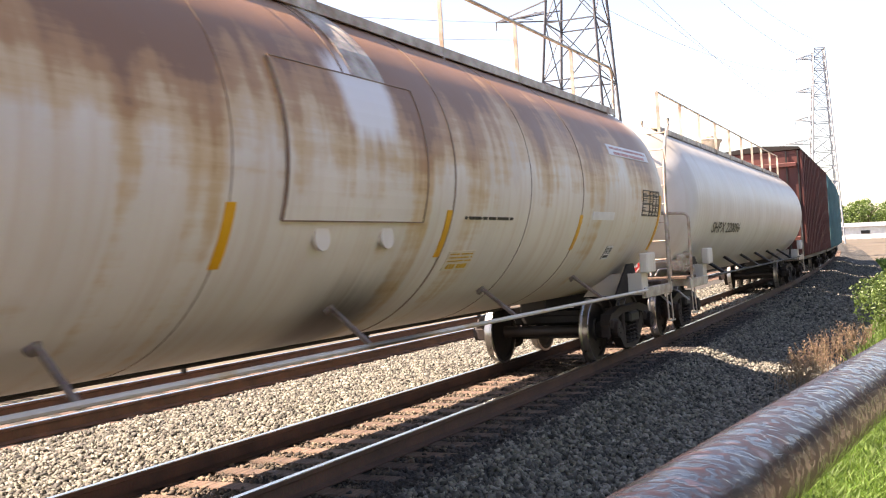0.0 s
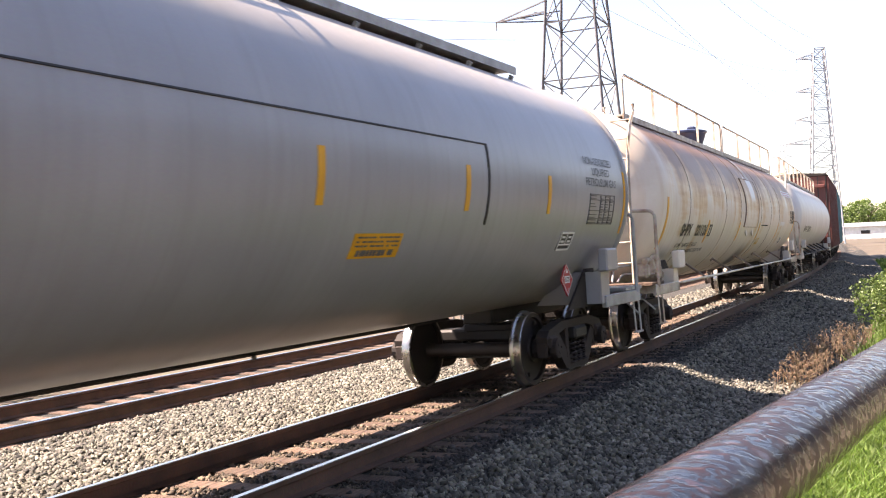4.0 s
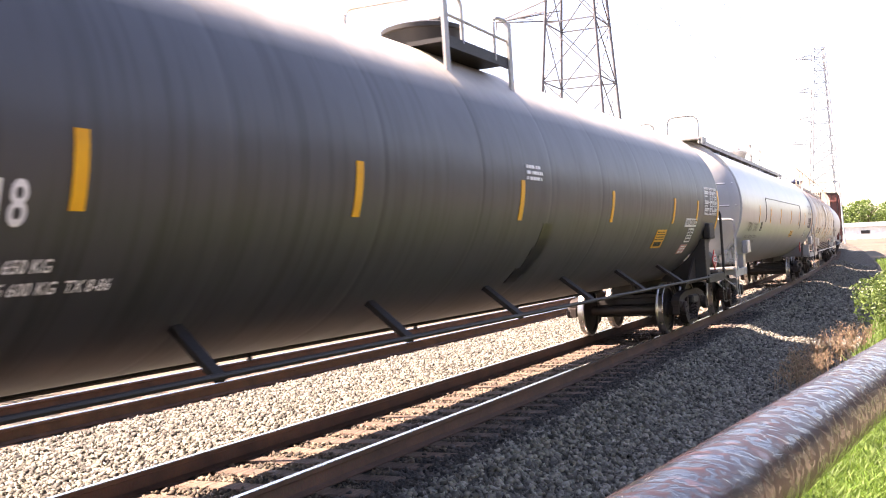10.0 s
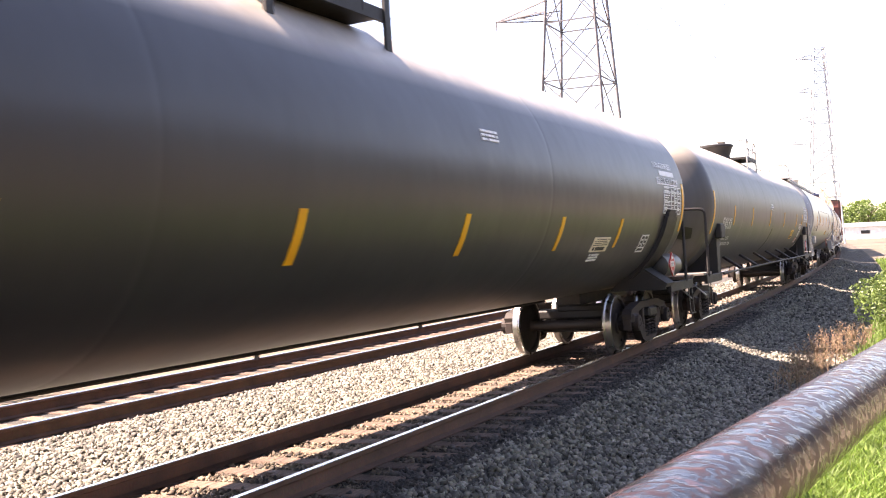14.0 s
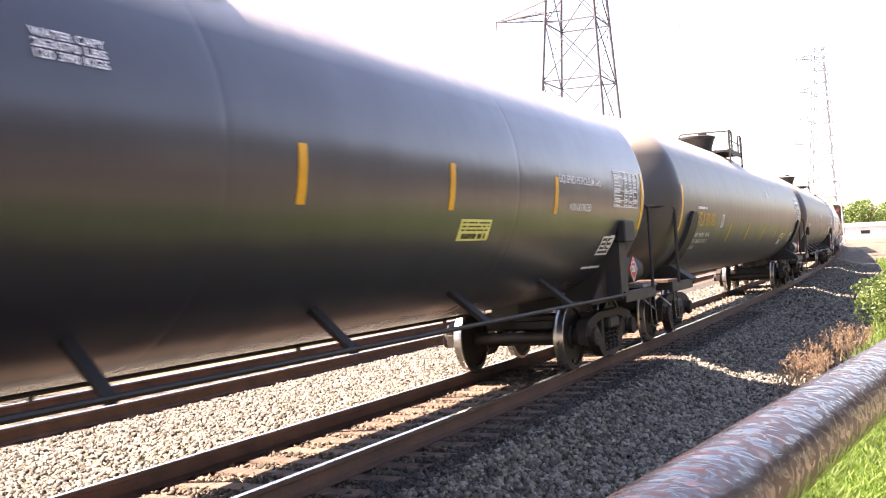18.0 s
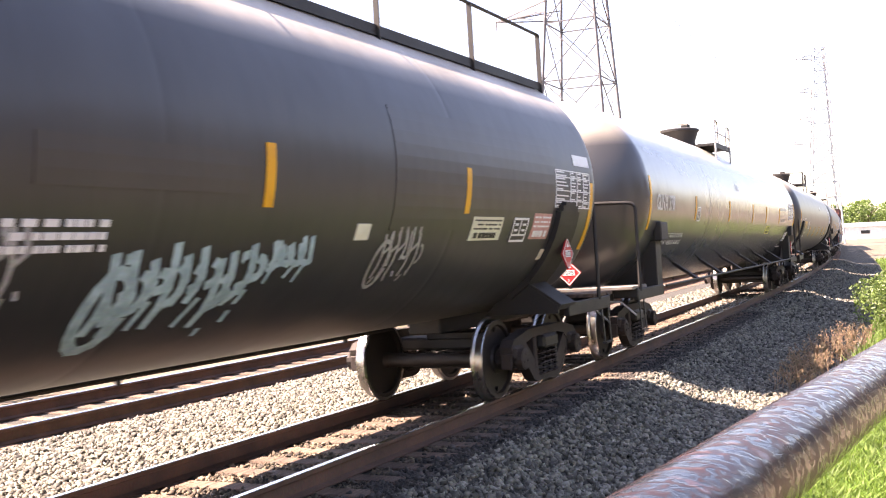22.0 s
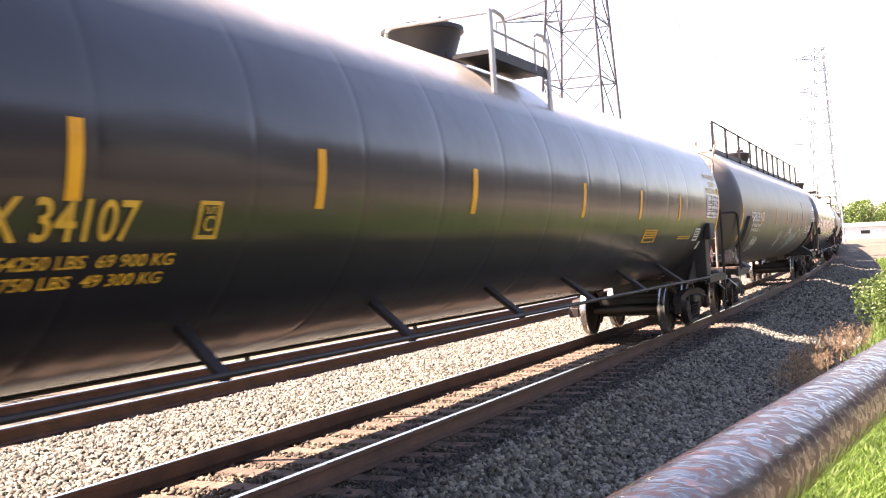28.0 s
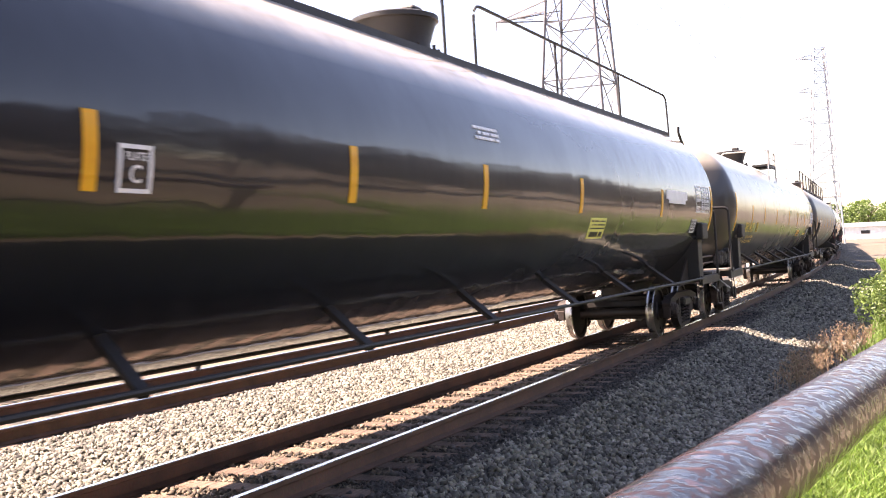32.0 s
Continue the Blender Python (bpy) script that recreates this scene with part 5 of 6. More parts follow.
# dull black car with railed running board and graffiti
L = 19.18
car = tank_car(-16.86, L, "patched", "steel", "tie", "dull black tank car with white graffiti and a railed running board", inset=0.89, shift=0.15, rail=False, ladder=(-1.02, -0.6, "rustgrey"), end_top=2.3, rings=4, rail_x=0.25, pad="padpaint")
head_text(car, L, "TGPX 33519", 0.25, -0.48, 2.75, 0.1, "whitemark")
head_bars(car, L, 0.2, -0.5, 2.48, 2.68, "whitemark", 2)
head_bars(car, L, -0.1, -0.5, 1.88, 2.25, "whitemark", 4)
marks(car, L, [3.62, 6.68, 9.75, 12.67, 15.8], (0, -32), (0, -16))
top_walk(car, -L / 2 + 0.3, L / 2 - 0.0, "steel", "steel", (0, 2.05, 4.1, 6.1, 7.45, 8.9, 10.05, 11.4, 12.8, 14.9, 17.0, 19.0), h=0.66, y=-0.72, dz=-0.2)
X = lambda d: 19.18 / 2 - d
shell_text(car, "TGPX33519", X(17.74), X(15.95), -14, 0.23, "whitemark")
framed(car, X(15.68), X(15.45), -13, -5, "whitemark", "C")
shell_text(car, "LD LMT  164600 LBS  74 600 KG", X(17.6), X(15.8), -19, 0.08, "whitemark")
shell_text(car, "LT WT   98400 LBS  44 600 KG  11-96", X(17.6), X(15.8), -23.5, 0.08, "whitemark")
sign(car, X(3.44), X(2.72), -26, -17, "creamsign", "blackmark", 3, 18, "pale yellow notice plate")
test_box(car, X(2.44), X(2.04), -27, -17)
sign(car, X(1.9), X(1.37), -26, -15, "pink", "whitemark", 3, 19, "faded red and white notice plate")
part("blank_plate", shell_patch(X(1.37), X(1.2), -36, -31), "tan", car)
table(car, X(1.32), X(0.14), -12, 4, "whitemark", 10)
part("blank_plate", shell_patch(X(0.65), X(0.1), 7, 12), "whitemark", car)
placard(car, on_shell(X(0.85), -31, R_TANK + 0.14), "side", 0.19)


def graffiti(car, x0, x1, a0, a1, n, seed, w=0.03, mat="whitemark"):
    """A tag of sprayed strokes that spells nothing: leaning uprights, hooks and drips."""
    rr = random.Random(seed)
    b = Bag()
    step = (x1 - x0) / n

    def line(pts, ww):
        for (xa, aa), (xb, ab) in zip(pts, pts[1:]):
            dx, dy = xb - xa, math.radians(ab - aa) * R_TANK
            ln = math.hypot(dx, dy) + 1e-6
            nx, ny = -dy / ln * ww / 2, math.degrees(dx / ln * ww / 2 / R_TANK)
            ex, ea = dx / ln * ww * 0.3, math.degrees(dy / ln * ww * 0.3 / R_TANK)
            b.add([on_shell(xa - nx - ex, aa - ny - ea), on_shell(xb - nx + ex, ab - ny + ea), on_shell(xb + nx + ex, ab + ny + ea), on_shell(xa + nx - ex, aa + ny - ea)], [(0, 1, 2, 3)])
    mid = (a0 + a1) / 2
    for k in range(n):
        cx = x0 + step * (k + 0.5)
        top, low = a1 - rr.uniform(0, 0.2) * (a1 - a0), mid - rr.uniform(0.0, 0.8) * (mid - a0)
        lean = rr.uniform(0.1, 0.35) * step * 2
        line([(cx - lean + step * 0.2 * math.sin(4 * f), low + (top - low) * f) for f in np.linspace(0, 1, 5)], w)
        kind = rr.randrange(3)
        if kind == 0:
            line([(cx + step * (0.1 + 0.45 * math.sin(u)), top - (top - low) * (0.25 + 0.22 * (1 - math.cos(u)))) for u in np.linspace(0, 3.1, 7)], w)
        elif kind == 1:
            line([(cx - lean * 0.5, mid + (top - mid) * 0.2), (cx + step * 0.5, mid + (top - mid) * 0.5), (cx + step * 0.2, top), (cx + step * 0.6, low)], w)
        else:
            line([(cx, top), (cx + step * 0.45, mid), (cx + step * 0.1, low + (mid - low) * 0.3), (cx - step * 0.3, mid)], w)
        if rr.random() < 0.5:
            line([(cx, low), (cx - lean * 0.7, low - (low - a0) * rr.uniform(0.5, 1.0))], w * 0.7)
    if n > 5:
        line([(x0 + step * (0.3 + 1.1 * math.cos(u)), a0 + (mid - a0) * (0.75 + 0.75 * math.sin(u))) for u in np.linspace(0, 6.1, 16)], w * 1.2)
    return part("graffiti", b, mat, car, "sprayed scrawl")


graffiti(car, X(11.25), X(10.5), -50, -22, 4, 3, 0.028)
graffiti(car, X(9.35), X(8.55), -44, -18, 6, 4, 0.035, "greysteel")
graffiti(car, X(7.9), X(6.55), -54, -24, 9, 5, 0.075, "sprayblue")
graffiti(car, X(6.5), X(6.0), -38, -24, 4, 9, 0.055, "sprayblue")
graffiti(car, X(5.0), X(4.3), -42, -20, 6, 6, 0.032, "greysteel")
graffiti(car, X(16.5), X(15.6), -45, -28, 6, 7, 0.036)
bars(car, X(8.75), X(8.05), -27, -19, "whitemark", 3, seed=31)
part("blank_plate", shell_patch(X(5.5), X(5.3), -25, -20), "creamsign", car)
part("repaint_patch", shell_patch(X(5.0), X(1.3), -22, 17, 0, 0.004), "primer", car, "brownish touched-up patch")
part("repaint_patch", shell_patch(X(8.6), X(6.9), -13, -3, 0, 0.004), "primer", car, "brownish touched-up patch")

# glossy black car with yellow lettering
L = 19.22
car = tank_car(-38.9, L, "satin", "steel", "grating", "glossy black tank car with yellow lettering", inset=0.72, rings=13, end_top=2.38)
crown_pipe(car, L, 6.0, 1.5, 4.12, "steel")
head_text(car, L, "TEIX 34107", 0.25, -0.5, 2.84, 0.11, "yellowmark")
head_bars(car, L, 0.1, -0.44, 2.64, 2.74, "yellowmark", 2)
head_bars(car, L, 0.0, -0.5, 1.78, 1.9, "yellowmark", 2)
head_patch(car, L, [(-0.6, 2.62), (-0.7, 2.62), (-0.7, 2.73), (-0.6, 2.73)], "greysteel", "blank_plate")
marks(car, L, [3.33, 5.8, 8.43, 11.7, 14.34, 16.62], (9, -23), (0, -16))
side_platform(car, L / 2 - 10.35, L / 2 - 8.6, "steel", "greysteel", y=-1.2, h=0.46)
X = lambda d: 19.22 / 2 - d
shell_text(car, "TEIX 34107", X(17.54), X(16.13), -24, 0.235, "yellowmark")
framed(car, X(15.62), X(15.42), -24, -15, "yellowmark", "C")
shell_text(car, "LD LMT  154250 LBS  69 900 KG", X(17.63), X(15.75), -30, 0.08, "yellowmark")
shell_text(car, "LT WT   108750 LBS  49 300 KG", X(17.7), X(15.8), -34.5, 0.08, "yellowmark")
shell_text(car, "NON-ODORIZED", X(1.12), X(0.1), 15, 0.1, "yellowmark")
shell_text(car, "LIQUIFIED", X(0.83), X(0.2), 9.5, 0.1, "yellowmark")
shell_text(car, "PETROLEUM GAS", X(1.16), X(0.05), 4.5, 0.1, "yellowmark")
table(car, X(1.13), X(0.12), -13, 3, "whitemark", 12)
sign(car, X(5.28), X(4.55), -30, -22, "amber", "blackmark", 3, 20, "yellow notice plate with dark writing")
test_box(car, X(1.82), X(1.43), -30, -21)
bars(car, X(3.0), X(2.1), -29, -26, "yellowmark", 2, seed=12)
part("blank_plate", shell_patch(X(1.15), X(1.0), -37, -31), "whitemark", car)
placard(car, (X(0.25), -1.36, 1.4), "side", 0.19)

# glossy blue-black car with running board
L = 19.2
car = tank_car(-60.79, L, "gloss", "steel", "grating", "shiny black tank car with a running board along its top", inset=0.86, front_ladder=(-0.95, -0.55, "steel"), rings=0)
marks(car, L, [3.87, 7.84, 10.75, 13.2, 15.82], (9, -23), (2, -14))
top_walk(car, -L / 2 + 0.3, L / 2 - 0.3, "steel", "steel", 0, y=-0.64, dz=-0.2)
part("top_rail", Bag().tube(bend([(0.4, -0.82, 3.7), (0.4, -0.82, 4.56), (L / 2 - 0.25, -0.82, 4.56), (L / 2 - 0.15, -0.82, 3.7)], 0.2, 5), 0.02, 8), "steel", car, smooth=True)
for d in (3.44, 6.48):
    part("rail_post", Bag().tube([(L / 2 - d, -0.82, 3.7), (L / 2 - d, -0.82, 4.56)], 0.02, 8), "steel", car)
part("top_rail", Bag().tube(bend([(-L / 2 + 0.4, -0.82, 3.7), (-L / 2 + 0.4, -0.82, 4.56), (-0.4, -0.82, 4.56), (-0.4, -0.82, 3.7)], 0.2, 5), 0.02, 8), "steel", car, smooth=True)
X = lambda d: 19.2 / 2 - d
framed(car, X(15.62), X(15.36), -14, -4, "whitemark", "C")
sign(car, X(7.38), X(6.72), -26.5, -16, "palesign", "blackmark", 3, 21, "pale yellow notice plate")
part("blank_plate", shell_patch(X(3.6), X(2.15), -3, 2.5), "whitemark", car)
part("blank_plate", shell_patch(X(3.45), X(2.3), -5.5, -1.5, 0, 0.009), "whitemark", car)
bars(car, X(10.88), X(10.3), 11, 17, "whitemark", 3, seed=13)
test_box(car, X(1.66), X(1.31), -24, -15)
table(car, X(1.4), X(0.3), -10, 8, "whitemark", 13)

# white car ahead of the cream one
L = 18.3
car = tank_car(110.6, L, "white", "creamsteel", "tie", "dirty white tank car with a railed running board", inset=0.5, ladder=(-1.1, -0.62, "creamsteel"), end_top=2.2, seat=1.55, rings=5)
top_walk(car, -L / 2 + 0.2, L / 2 - 0.2, "creamsteel", "creamsteel", 10, h=0.68, y=-0.66, dz=-0.15)
X = lambda d: 18.3 / 2 - d
shell_text(car, "SHPX 220096", X(16.6), X(13.2), -24, 0.22, "blackmark")


def box_wagon(front, L, h, mat, label):
    """A tall ribbed box wagon, far along the line."""
    car = tagged(new("box_wagon"), label, "freight car", "cars of the freight train")
    car["front"], car["long"], car["inset"] = front, L, 2.2
    b = Bag().box((0, 0, 0.95 + h / 2), (L, 2.9, h), bevel=0.04)
    part("body", b, mat, car)
    n = int(L / 0.9)
    for k in range(n + 1):
        x = -L / 2 + 0.08 + (L - 0.16) * k / n
        for sy in (-1, 1):
            part("rib", Bag().box((x, sy * 1.5, 0.95 + h / 2), (0.12, 0.12, h - 0.1), bevel=0.015), mat, car)
    part("roof", Bag().plate([(-1.52, 0.95 + h), (1.52, 0.95 + h), (1.45, 1.05 + h), (0, 1.18 + h), (-1.45, 1.05 + h)], L + 0.1, "X"), "rustmetal", car)
    part("sill", Bag().box((0, 0, 0.9), (L + 0.4, 2.6, 0.22), bevel=0.02), "steel", car)
    for sx in (-1, 1):
        b = Bag()
        for k in range(3):
            b.box((sx * (L / 2 + 0.06), 0, 1.6 + k * (h - 1.2) / 2), (0.14, 2.7, 0.16), bevel=0.02)
        part("end_rib", b, mat, car)
        truck(car, sx * (L / 2 - 2.2))
    part("ladder", Bag().bar((-L / 2 - 0.05, -1.4, 1.0), (-L / 2 - 0.05, -1.4, 0.9 + h), 0.05).bar((-L / 2 - 0.05, -1.0, 1.0), (-L / 2 - 0.05, -1.0, 0.9 + h), 0.05), "steel", car)
    CARS.append(car)


box_wagon(127.6, 15.6, 3.9, "boxcar", "oxide red ribbed box wagon")
box_wagon(145.0, 16.0, 3.9, "teal", "faded teal ribbed box wagon")
box_wagon(162.4, 16.0, 3.9, "teal", "faded teal ribbed box wagon")


# ------------------------------------------------------------------ pipe barrier beside the camera


def pipe_paint():
    """Dark bitumen coat flaked into maroon and salmon rust, bluish where the old coat is left; a smooth drab coat below."""
    m = material("peeling_rusty_pipe_paint", (0.05, 0.02, 0.018), 0.4, 0.0, bump=0.0, spec=0.25)
    n, ln = m.node_tree.nodes, m.node_tree.links.new
    b = n["Principled BSDF"]
    co = n.new("ShaderNodeTexCoord")
    tilt = n.new("ShaderNodeMapping")
    tilt.inputs["Rotation"].default_value = (0, 0.25, 0.75)
    ln(co.outputs["Object"], tilt.inputs["Vector"])

    def grain(scale, detail, rough, warp, stretch=(1, 1, 1)):
        mp = n.new("ShaderNodeMapping")
        mp.inputs["Scale"].default_value = stretch
        ln(tilt.outputs["Vector"], mp.inputs["Vector"])
        t = n.new("ShaderNodeTexNoise")
        for key, v in (("Scale", scale), ("Detail", detail), ("Roughness", rough), ("Distortion", warp)):
            t.inputs[key].default_value = v
        ln(mp.outputs["Vector"], t.inputs["Vector"])
        return t.outputs["Fac"]

    def step(value, lo, hi, top=1.0):
        r = n.new("ShaderNodeMapRange")
        r.inputs["From Min"].default_value, r.inputs["From Max"].default_value, r.inputs["To Max"].default_value = lo, hi, top
        ln(value, r.inputs["Value"])
        return r.outputs["Result"]

    def over(fac, under, color):
        x = n.new("ShaderNodeMix")
        x.data_type = "RGBA"
        ln(fac, x.inputs["Factor"])
        if isinstance(under, tuple):
            x.inputs["A"].default_value = (*under, 1)
        else:
            ln(under, x.inputs["A"])
        x.inputs["B"].default_value = (*color, 1)
        return x.outputs["Result"]
    flake = grain(1.0, 5, 0.6, 1.2, (11, 40, 28))
    chip = grain(1.0, 4, 0.6, 0.8, (10, 30, 22))
    patch = grain(6.0, 4, 0.6, 0.5)
    fine = grain(160, 3, 0.6, 0.0)
    c = over(step(flake, 0.49, 0.53), (0.003, 0.0022, 0.0028), (0.022, 0.0078, 0.0062))
    c = over(step(patch, 0.55, 0.6, 0.5), c, (0.012, 0.014, 0.024))
    c = over(step(chip, 0.6, 0.62, 0.85), c, (0.05, 0.02, 0.016))
    c = over(step(flake, 0.65, 0.68, 0.6), c, (0.085, 0.06, 0.055))
    mul = n.new("ShaderNodeMix")
    mul.data_type, mul.blend_type = "RGBA", "OVERLAY"
    mul.inputs["Factor"].default_value = 0.35
    ln(c, mul.inputs["A"])
    ln(fine, mul.inputs["B"])
    ln(mul.outputs["Result"], b.inputs["Base Color"])
    b.inputs["Roughness"].default_value = 0.5
    for link in list(b.inputs["Roughness"].links):
        m.node_tree.links.remove(link)
    b.inputs["Coat Weight"].default_value, b.inputs["Coat Roughness"].default_value = 1.0, 0.07
    bare = n.new("ShaderNodeMapRange")
    bare.inputs["From Min"].default_value, bare.inputs["From Max"].default_value = 0.46, 0.54
    bare.inputs["To Min"].default_value, bare.inputs["To Max"].default_value = 1.0, 0.25
    ln(flake, bare.inputs["Value"])
    ln(bare.outputs["Result"], b.inputs["Coat Weight"])
    bp = n.new("ShaderNodeBump")
    bp.inputs["Strength"].default_value, bp.inputs["Distance"].default_value = 0.28, 0.003
    ln(step(flake, 0.38, 0.66), bp.inputs["Height"])
    ln(bp.outputs["Normal"], b.inputs["Normal"])
    ln(bp.outputs["Normal"], b.inputs["Coat Normal"])
    return m


M["pipe"] = pipe_paint()
PIPE_R, PIPE_DIR = 0.11, radians(-5.75)
u = Vector((math.cos(PIPE_DIR), math.sin(PIPE_DIR), 0))
PIPE_AT = Vector((3.0, 0.3615, 1.217))
fence = tagged(new("pipe_barrier"), "rusty pipe barrier with peeling red and dark paint", "barrier")
b = Bag()
n = 40
b.tube([PIPE_AT + u * (-3.2 + 12 * k / n) for k in range(n + 1)], PIPE_R, 32)
part("pipe", b, "pipe", fence, smooth=True)
for d in (-2.9, 8.4):
    p = PIPE_AT + u * d
    part("post", Bag().tube([(p.x, p.y, -0.55), (p.x, p.y, 1.2)], 0.09, 20), "pipe", fence, smooth=True)


# ------------------------------------------------------------------ power line towers
def tower(at, turn, height, w0, slope, levels, arms, thick, mat, label):
    """A four-legged lattice mast: legs, rings, crossed braces, arms with hanging insulators."""
    t = tagged(new("transmission_tower"), label, "tower", "towers of the power line")
    t.matrix_basis = Matrix.Translation(at) @ Matrix.Rotation(turn, 4, "Z")
    half = lambda z: max((w0 - slope * z) / 2, 0.7)
    zs = [height * (1 - (1 - k / levels) ** 1.15) for k in range(levels + 1)]
    corner = lambda k, z: Vector(((1, 1, -1, -1)[k] * half(z), (1, -1, -1, 1)[k] * half(z), z))
    for k in range(4):
        part("leg", Bag().bar(corner(k, 0), corner(k, height), thick * 1.7), mat, t)
    for za, zb in zip(zs, zs[1:]):
        for k in range(4):
            j = (k + 1) % 4
            part("ring", Bag().bar(corner(k, zb), corner(j, zb), thick), mat, t)
            part("brace", Bag().bar(corner(k, za), corner(j, zb), thick * 0.8), mat, t)
            part("brace", Bag().bar(corner(j, za), corner(k, zb), thick * 0.8), mat, t)
    for z, reach, sides in arms:
        for sy in sides:
            tip = Vector((0, sy * (half(z) + reach), z + 0.2))
            b = Bag()
            for x in (-1, 1):
                b.bar(Vector((x * half(z), sy * half(z), z)), tip, thick)
                b.bar(Vector((x * half(z), sy * half(z), z + 1.1)), tip, thick)
            for f in (0.33, 0.66):
                b.bar(Vector((0, sy * (half(z) + reach * f), z + 1.1 * (1 - f))), Vector((0, sy * (half(z) + reach * (f - 0.3)), z)), thick * 0.8)
            arm = part("arm", b, mat, t)
            part("insulator", Bag().bar(tip, tip - Vector((0, 0, 0.9)), thick * 0.8), mat, arm)
    return t


T1, T2, T3 = Vector((99.1, 34.1, -0.6)), Vector((228.7, 24.6, -0.6)), Vector((500.0, 72.0, -0.6))
tower(T1, radians(2), 46, 8.36, 0.12, 8, [(26.5, 6.5, (1,)), (33.5, 5.4, (1, -1)), (40, 5.4, (1, -1))], 0.125, "lattice", "dark grey steel lattice transmission tower")
tower(T2, radians(14), 42.4, 6.6, 0.105, 14, [(22, 5.2, (1,)), (27, 3.4, (1,)), (33.2, 3.4, (1,)), (40.3, 3.4, (1,))], 0.15, "farlattice", "steel lattice transmission tower far off, coloured pale for the sky glare")
tower(T3, radians(8), 46, 6.6, 0.105, 10, [(33, 4, (1, -1)), (40, 4, (1, -1))], 0.14, "farlattice", "steel lattice transmission tower far off, coloured pale for the sky glare")


def wire(a, b, sag):
    pts = []
    for k in range(25):
        f = k / 24
        p = Vector(a).lerp(Vector(b), f)
        p.z -= sag * 4 * f * (1 - f)
        pts.append(p)
    tagged(new("power_cable", Bag().tube(pts, 0.025, 4).mesh("power_cable", "wire")), "thin grey overhead power cable between towers", "cable", "overhead cables")


for z1, z2, off in ((31.5, 38.3, 4), (38, 38.6, -4), (38, 31.5, 4), (31.5, 25.3, -4), (46, 44, 0)):
    wire(T1 + Vector((off * 0.3, off, z1)), T2 + Vector((off * 0.2, off if off > 0 else off * 0.3, z2)), 3.0)
for z1, off in ((24.6, 7), (26.3, 6), (31.5, 8)):
    wire(T1 + Vector((0, off, z1)), T1 + Vector((-150, 75 + off, z1 + 5)), 5.0)


# ------------------------------------------------------------------ plants
def leaf_cloud(rr, centre, radii, count, size):
    """Many small leaf faces scattered through an uneven crown."""
    vs, fs = [], []
    c = np.array(centre)
    lumps = [(np.array([rr.uniform(-0.6, 0.6), rr.uniform(-0.6, 0.6), rr.uniform(-0.5, 0.6)]), rr.uniform(0.35, 0.6)) for _ in range(11)]
    for k in range(count):
        o, q = lumps[rr.randrange(len(lumps))]
        d = np.array([rr.gauss(0, 1), rr.gauss(0, 1), rr.gauss(0, 1)])
        d = d / np.linalg.norm(d) * q * rr.uniform(0.55, 1.0) ** 0.5
        p = c + (o + d) * np.array(radii)
        a, b = (np.array([rr.gauss(0, 1) for _ in range(3)]) for _ in (0, 1))
        a, b = a / np.linalg.norm(a) * size * rr.uniform(0.6, 1.3), b / np.linalg.norm(b) * size * rr.uniform(0.4, 0.8)
        i = len(vs)
        vs += [p - a, p + b, p + a, p - b]
        fs.append((i, i + 1, i + 2, i + 3))
    return vs, fs


def tree(at, h, w, seed, leaves=1300, size=0.3, leaf="leaf"):
    rr = random.Random(seed)
    if leaf == "leaf":
        t = tagged(new("tree"), "leafy green broadleaf tree at the edge of the meadow", "tree", "trees of the far wood")
    else:
        t = tagged(new("tree"), "low dark brownish green tree of the thicket along the verge", "tree", "trees of the thicket")
    t.location = at
    b = Bag()
    trunk = [(0, 0, 0), (0.1, 0.05, h * 0.3), (0.0, 0.15, h * 0.6)]
    for k, (p, q) in enumerate(zip(trunk, trunk[1:])):
        b.tube([p, q], h * (0.028 - 0.009 * k), 7)
    for k in range(5):
        a = k * 1.3 + rr.random()
        b.tube([(0.05, 0.1, h * (0.3 + 0.06 * k)), (math.cos(a) * w * 0.3, math.sin(a) * w * 0.3, h * (0.55 + 0.06 * k))], h * 0.008, 5)
    part("trunk", b, "bark", t)
    vs, fs = leaf_cloud(rr, (0, 0, h * 0.62), (w * 0.55, w * 0.55, h * 0.42), leaves, size)
    part("crown", to_mesh("crown", vs, fs, leaf), None, t)


rr = random.Random(21)
for k in range(16):
    d = rr.uniform(420, 480)
    a = radians(6.6 - 0.62 * k + rr.uniform(-0.15, 0.15))
    tree((d * math.cos(a), d * math.sin(a), -0.6), rr.uniform(12.5, 16.5) - (2 if k < 2 else 0), rr.uniform(12, 17), 40 + k, 1500, 0.6)
for k, (x, y, h) in enumerate(((2, 27, 9), (8, 33, 11), (14, 31, 8), (24, 36, 9), (-4, 30, 10))):
    tree((x, y, -0.65), h, h * 0.7, 80 + k, 2200, 0.2)


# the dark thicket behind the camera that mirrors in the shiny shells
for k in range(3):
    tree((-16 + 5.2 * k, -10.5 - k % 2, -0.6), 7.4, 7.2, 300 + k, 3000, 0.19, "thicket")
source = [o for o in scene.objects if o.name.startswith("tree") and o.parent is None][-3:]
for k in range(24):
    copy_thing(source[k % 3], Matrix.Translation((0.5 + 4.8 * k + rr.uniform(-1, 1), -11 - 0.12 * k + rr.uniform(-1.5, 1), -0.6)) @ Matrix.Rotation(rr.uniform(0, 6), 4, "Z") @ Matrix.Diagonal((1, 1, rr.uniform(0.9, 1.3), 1)))


